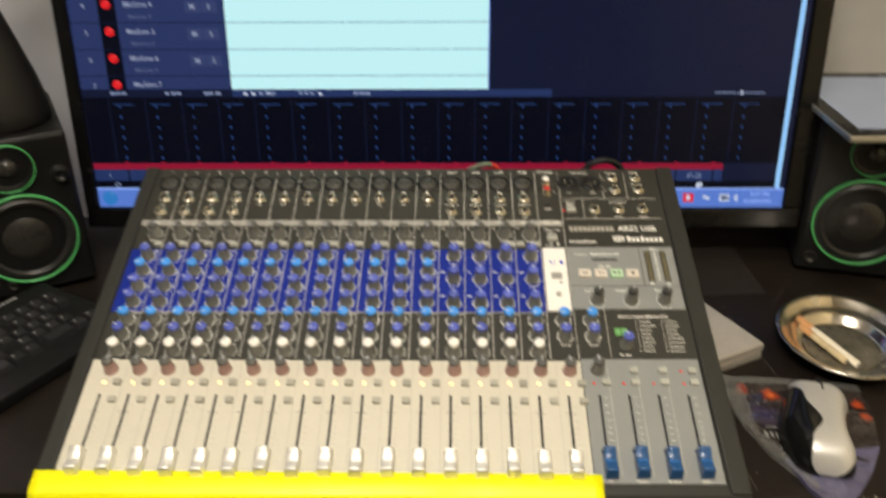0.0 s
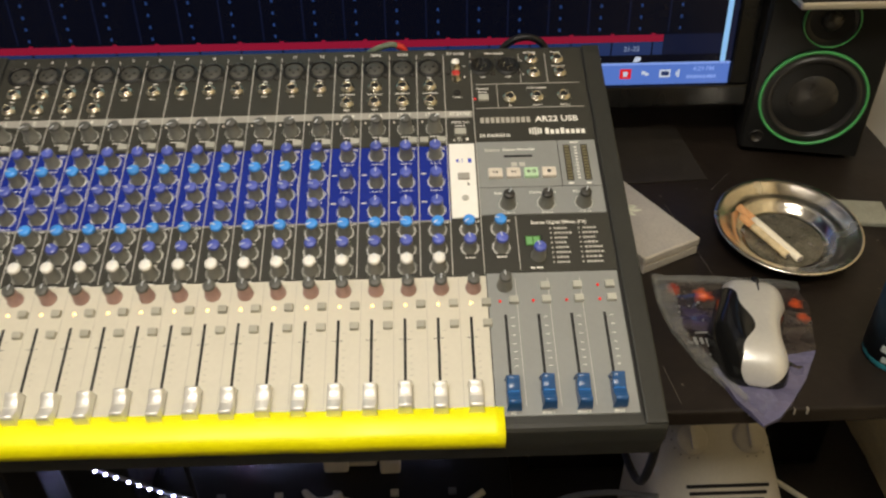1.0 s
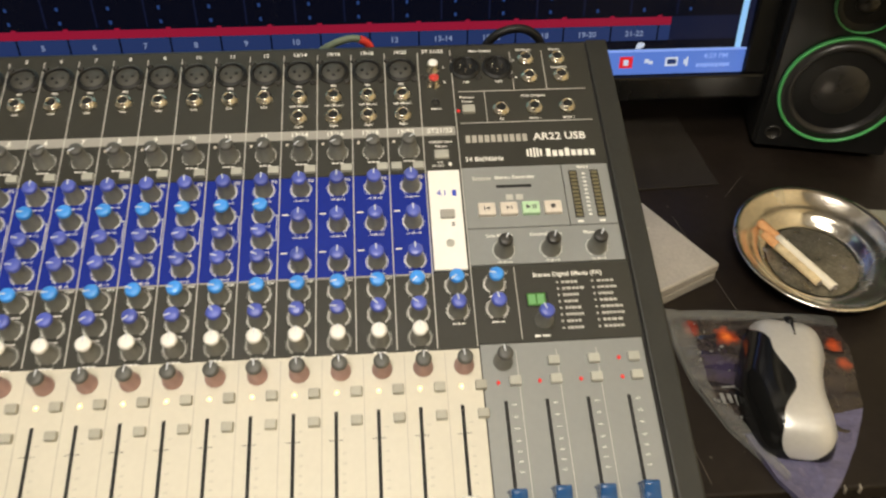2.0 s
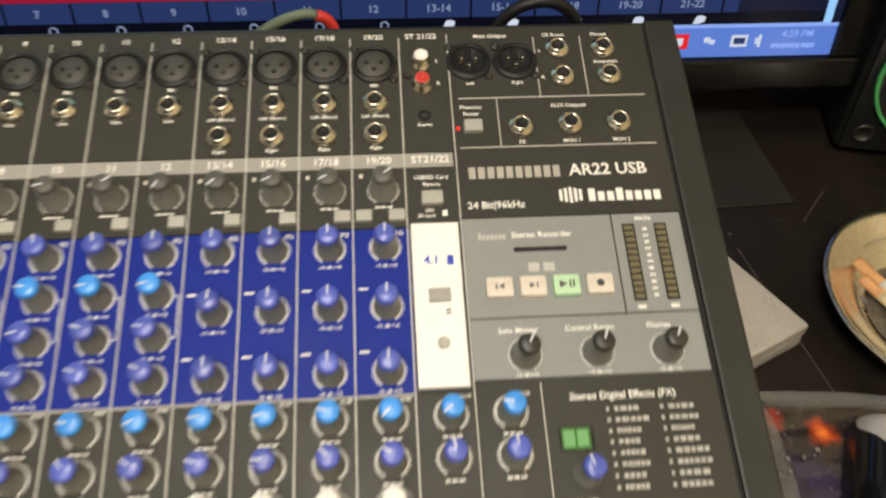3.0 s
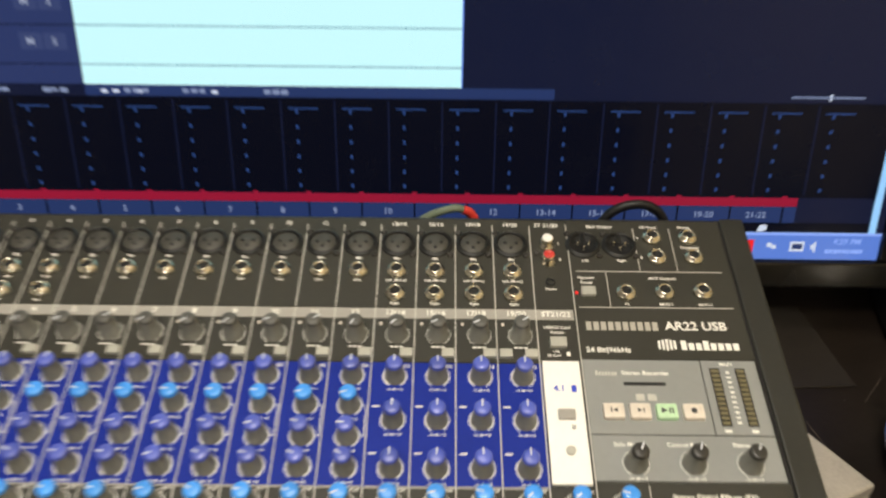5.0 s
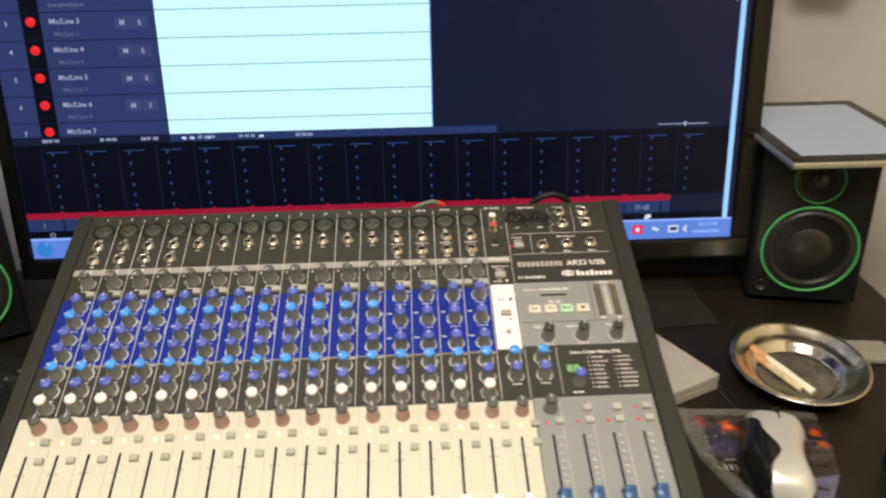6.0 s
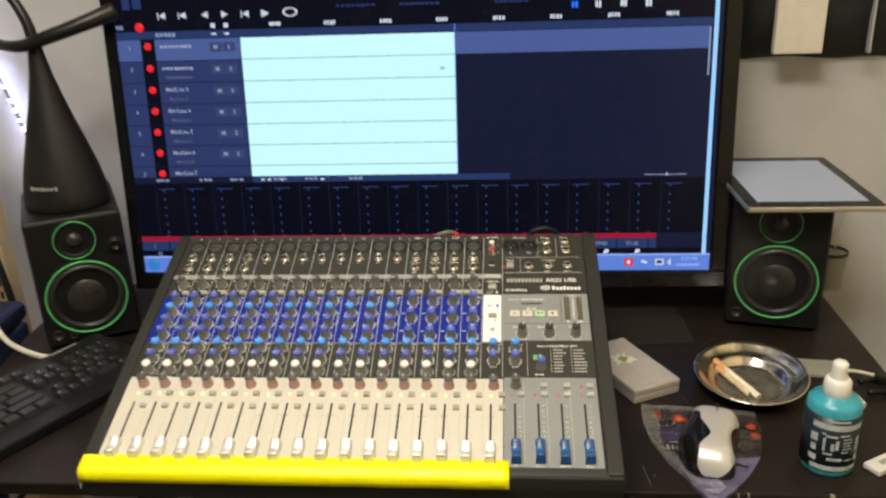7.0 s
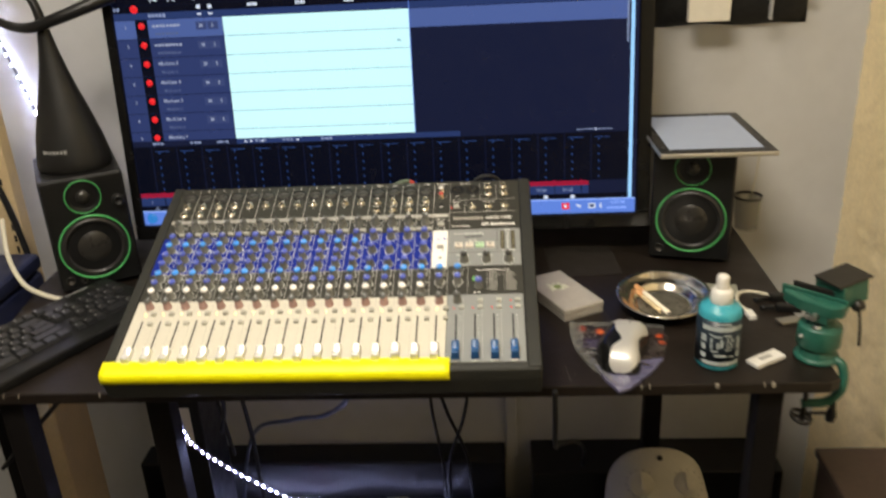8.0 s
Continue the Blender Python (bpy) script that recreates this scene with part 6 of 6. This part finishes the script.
led_strip("led_strip", [(-0.32, 1.20, 0.092), (-0.22, 1.205, 0.093), (-0.12, 1.195, 0.094), (-0.04, 1.15, 0.095)], 18, "white glowing lamp strip lying tangled on the rack")
cable("cream_cable", [(-0.66, 1.05, 0.87), (-0.635, 1.0, 0.82), (-0.60, 0.965, 0.782), (-0.56, 0.95, 0.764), (-0.51, 0.945, 0.7545), (-0.47, 0.965, 0.7545)], 0.0045, M_CABLEW, "cream cable running onto the desk beside the loudspeaker")
cable("black_cable", [(-0.74, 1.12, 1.06), (-0.700, 1.09, 0.99), (-0.668, 1.085, 0.90), (-0.652, 1.085, 0.80), (-0.645, 1.09, 0.66), (-0.64, 1.12, 0.45)], 0.006, M_CABLEB, "black cable hanging beside the shelf upright")
nav = thing("navy_case", pose(-0.70, 0.98, 0), "dark navy lidded case on thin legs beside the desk", "case")
part("body", box(bmesh.new(), -0.10, 0.075, -0.10, 0.10, 0.56, 0.755, 0.012, 3), M_NAVY, nav)
part("lid", box(bmesh.new(), -0.102, 0.077, -0.102, 0.102, 0.758, 0.79, 0.012, 3), M_NAVY, nav)
for x in (-0.085, 0.060):
    for y in (-0.08, 0.08):
        part("leg", box(bmesh.new(), x - 0.011, x + 0.011, y - 0.011, y + 0.011, 0, 0.5597, 0.002), M_LEGBLACK, nav, "thin black leg")

# ---- below the desk ----
rack = thing("equipment_rack", pose(0, 1.13, 0), "low black equipment rack with small lit controls", "rack")
part("rack_case", box(bmesh.new(), -0.60, 0.27, -0.16, 0.09, 0, 0.085, 0.006), M_BLACKPL, rack)
part("back_unit", box(bmesh.new(), -0.60, 0.255, 0.092, 0.165, 0, 0.185, 0.006), M_BLACKPL, rack)
for k in range(22):
    x = -0.50 + 0.033 * k
    part("rack_button", box(bmesh.new(), x, x + 0.014, -0.130 + 0.03 * (k % 3), -0.118 + 0.03 * (k % 3), 0.0845, 0.091, 0.001), M_BTN if k % 4 else M_LEDTAPE, rack)
for k in range(7):
    part("rack_knob", lathe(bmesh.new(), [(0.013, 0), (0.012, 0.016), (0, 0.017)], 16), M_BTNW if k % 2 else M_BLACKPL, rack, at=at(-0.30 + 0.075 * k, -0.145, 0.085))
part("rack_lamp", box(bmesh.new(), -0.205, -0.190, 0.01, 0.03, 0.085, 0.11, 0.002), M_LEDR, rack, "small red lamp")
part("rack_lamp", box(bmesh.new(), -0.44, -0.42, -0.06, -0.04, 0.085, 0.095, 0.002), M_LEDR, rack, "small red lamp")
sub = thing("low_black_cabinet", pose(0.60, 1.13, 0), "low black cabinet against the wall under the desk", "cabinet")
part("body", box(bmesh.new(), -0.285, 0.26, 0.04, 0.165, 0, 0.19, 0.006), M_BLACKPL, sub)
pipe = thing("wall_conduit", pose(0.272, 1.292, 0), "grey cable trunking running down the wall", "trunking", kind="structure")
part("cover", box(bmesh.new(), -0.012, 0.012, -0.008, 0.0075, 0.15, 0.74, 0.003), M_WALL, pipe)

heat = thing("fan_heater", pose(0.560, 0.965, 0) @ Matrix.Scale(0.955, 4, (0, 0, 1)), "ivory plastic fan heater with two dials and slotted front", "fan heater")


def heater_body():
    bm = bmesh.new()
    seg = 14
    prof = [(-0.115, 0.03), (-0.118, 0.14), (-0.100, 0.235), (-0.045, 0.300), (0.035, 0.345), (0.085, 0.358), (0.110, 0.342), (0.118, 0.29), (0.118, 0.03)]
    rows = []
    for k in range(2 * seg + 1):
        t = -1 + k / seg
        w = math.sin(t * math.pi / 2) * 0.098
        top = 1 - 0.34 * abs(t) ** 2.3
        rows.append([bm.verts.new((w, y, z * (top if z > 0.05 else 1))) for y, z in prof])
    for a, b in zip(rows, rows[1:]):
        for q in range(len(prof)):
            bm.faces.new((a[q], a[(q + 1) % len(prof)], b[(q + 1) % len(prof)], b[q])).smooth = q not in (7, 8)
    bm.faces.new(rows[0])
    bm.faces.new(rows[-1][::-1])
    bmesh.ops.recalc_face_normals(bm, faces=bm.faces[:])
    return bm


part("body", heater_body(), M_HEATER, heat)
part("plinth", box(bmesh.new(), -0.080, 0.080, -0.10, 0.10, 0.0, 0.032, 0.004), M_BLACKPL, heat)
SL = math.degrees(math.atan2(0.047, 0.080))
for x in (-0.043, 0.043):
    d = part("dial", lathe(bmesh.new(), [(0.024, 0), (0.024, 0.004), (0.021, 0.010), (0, 0.011)], 30), M_HEATER, heat, "ivory round dial", at=pose(x, 0.012, 0.328, SL))
    part("dial_grip", box(bmesh.new(), -0.004, 0.004, -0.018, 0.018, 0.010, 0.018, 0.002), M_HEATER, d)
    bm = bmesh.new()
    for k in range(14):
        a = math.radians(25.7 * k)
        bmesh.ops.create_cube(bm, size=1, matrix=Matrix.Translation((0.029 * math.cos(a), 0.029 * math.sin(a), 0.0012)) @ Matrix.Diagonal((0.0025, 0.0025, 0.001, 1)))
    part("dial_mark_ring", bm, M_DIALMARK, d)
part("pilot_lamp", lathe(bmesh.new(), [(0.0055, 0), (0.0055, 0.004), (0, 0.006)], 12), M_DKMETAL, heat, at=pose(0.0, 0.062, 0.3515, 12))
SL2 = math.degrees(math.atan2(0.065, 0.055))
for k in range(7):
    q = (k + 0.6) / 7.6
    part("vent_slot", box(bmesh.new(), -0.060 + 0.004 * (k % 2), 0.060 - 0.004 * (k % 3), -0.0025, 0.0025, -0.001, 0.0012, 0.0004, 1), M_HOLE, heat, at=pose(0, -0.045 - 0.052 * q, 0.300 - 0.062 * q, SL2))
cable("heater_flex", [(0.655, 1.0, 0.20), (0.70, 0.90, 0.24), (0.735, 0.88, 0.22), (0.745, 0.90, 0.17), (0.71, 0.93, 0.14), (0.68, 0.92, 0.17), (0.70, 0.89, 0.21), (0.74, 0.93, 0.12), (0.78, 0.98, 0.02)], 0.0045, M_CABLEW, "pale flex coiled beside the fan heater")
cable("grey_flex", [(0.47, 0.93, 0.24), (0.42, 1.0, 0.16), (0.36, 1.05, 0.08), (0.32, 1.06, 0.02), (0.30, 1.02, 0.006)], 0.005, mat("grey_flex_rubber", (0.20, 0.20, 0.19), 0.5), "grey flex trailing from the fan heater")
for pts, m, lab in (([(0.02, 0.70, 0.72), (0.00, 0.78, 0.64), (-0.06, 0.86, 0.56), (-0.15, 0.98, 0.47), (-0.27, 1.08, 0.36), (-0.34, 1.12, 0.0905)], M_CABLEBL, "slate blue cable sagging below the desk"),
                    ([(0.100, 1.20, 0.72), (0.096, 1.20, 0.46), (0.098, 1.20, 0.34), (0.114, 1.20, 0.21), (0.118, 1.20, 0.0905)], M_CABLEB, "black cable hanging below the desk"),
                    ([(0.112, 1.21, 0.72), (0.112, 1.21, 0.44), (0.128, 1.215, 0.33), (0.170, 1.21, 0.21), (0.180, 1.21, 0.0905)], M_CABLEB, "black cable hanging below the desk"),
                    ([(0.178, 1.19, 0.72), (0.180, 1.19, 0.44), (0.168, 1.19, 0.33), (0.132, 1.19, 0.21), (0.128, 1.19, 0.0905)], M_CABLEB, "black cable hanging below the desk"),
                    ([(0.325, 0.63, 0.753), (0.326, 0.634, 0.70), (0.328, 0.66, 0.64), (0.342, 0.76, 0.57), (0.385, 0.93, 0.45), (0.418, 1.08, 0.32), (0.425, 1.16, 0.22), (0.43, 1.20, 0.1955)], M_CABLEB, "black cable hanging over the desk's front edge"),
                    ([(-0.215, 0.85, 0.72), (-0.205, 0.87, 0.62), (-0.205, 0.90, 0.50), (-0.22, 0.95, 0.36), (-0.24, 1.0, 0.0905)], M_CABLEB, "black cable hanging behind the desk leg"),
                    ([(-0.26, 0.83, 0.72), (-0.24, 0.85, 0.66), (-0.235, 0.87, 0.58), (-0.26, 0.9, 0.50)], M_CABLEB, "black cable hanging behind the desk leg"),
                    ([(-0.62, 0.80, 0.50), (-0.50, 0.85, 0.62), (-0.42, 0.88, 0.665), (-0.34, 0.90, 0.655), (-0.28, 0.93, 0.58), (-0.27, 0.97, 0.40)], M_CABLEB, "black cable looping below the desk")):
    cable("hanging_cable", pts, 0.0040, m, lab)
cable("white_loop_cable", [(-0.02, 1.06, 0.092), (-0.06, 1.05, 0.092), (-0.085, 1.07, 0.092), (-0.06, 1.045, 0.094), (-0.02, 1.05, 0.094), (0.05, 1.02, 0.092), (0.13, 1.0, 0.092), (0.22, 1.06, 0.092)], 0.006, M_CABLEW, "pale cable looped on top of the rack")
plugs = thing("plug_block", pose(0.01, 1.135, 0.085), "pale mains plugs crowded on a socket block", "plugs")
for k, (x, y, w, h) in enumerate(((-0.045, 0, 0.022, 0.035), (0.0, 0.012, 0.026, 0.045), (0.05, -0.006, 0.018, 0.03))):
    part("plug", box(bmesh.new(), x - w, x + w, y - 0.022, y + 0.022, 0.0003, h, 0.005), M_HEATER, plugs)
for k, (x, z) in enumerate(((-0.625, 0.66), (-0.385, 0.55))):
    c = thing("carton", pose(x - 0.02, 1.05 + 0.05 * k, 0), "pale carton standing under the desk", "carton", "cartons under the desk")
    part("body", box(bmesh.new(), -0.05 if k else -0.022, 0.05 if k else 0.022, -0.06, 0.06, 0, z - 0.05, 0.004), M_BLACKPL if k else M_WOODPALE, c)
    part("paper_label", box(bmesh.new(), -0.035 if k else -0.015, 0.03 if k else 0.015, -0.0613, -0.0602, z - 0.18, z - 0.09, 0.0003), M_FABRICW, c)

# cabinet in the corner
cab = thing("brown_cabinet", pose(0.865, 0.72, 0), "dark brown wooden cabinet standing in the corner", "cabinet")
part("carcass", box(bmesh.new(), -0.060, 0.062, -0.17, 0.17, 0, 0.44, 0.003), M_BROWN, cab)
part("top", box(bmesh.new(), -0.066, 0.064, -0.176, 0.176, 0.4405, 0.456, 0.004), M_BROWN, cab)

# cables behind the console
cable("grey_lead", [(0.062, 0.957, 0.915), (0.070, 0.954, 0.934), (0.086, 0.952, 0.947), (0.102, 0.952, 0.953), (0.110, 0.953, 0.952)], 0.0030, M_CABLEG, "grey-green lead arching behind the console")
cable("red_sleeve", [(0.1103, 0.953, 0.9519), (0.116, 0.954, 0.948), (0.120, 0.955, 0.938), (0.121, 0.957, 0.915)], 0.0034, M_RED, "red sleeve on a lead behind the console")
cable("black_lead", [(0.208, 0.957, 0.915), (0.212, 0.955, 0.939), (0.223, 0.954, 0.953), (0.241, 0.954, 0.957), (0.256, 0.955, 0.948), (0.266, 0.958, 0.925)], 0.0036, M_CABLEB, "black lead arching behind the console")

# ceiling lamps that give the light
M_DIFFUSER = glow("lamp_diffuser", (1.0, 0.88, 0.72), 4.0, (0.8, 0.8, 0.8))
for lx, ly, hw, hd in ((-0.08, -0.34, 0.40, 0.27), (-0.02, 0.50, 0.34, 0.21)):
    lampb = thing("ceiling_lamp", pose(lx, ly, 2.44), "flat white ceiling lamp", "lamp", "ceiling lamps")
    part("housing", box(bmesh.new(), -hw, hw, -hd, hd, 0.0, 0.0597, 0.006), M_CEIL, lampb)
    part("diffuser", box(bmesh.new(), -hw + 0.04, hw - 0.04, -hd + 0.035, hd - 0.035, -0.012, -0.0004, 0.003), M_DIFFUSER, lampb)
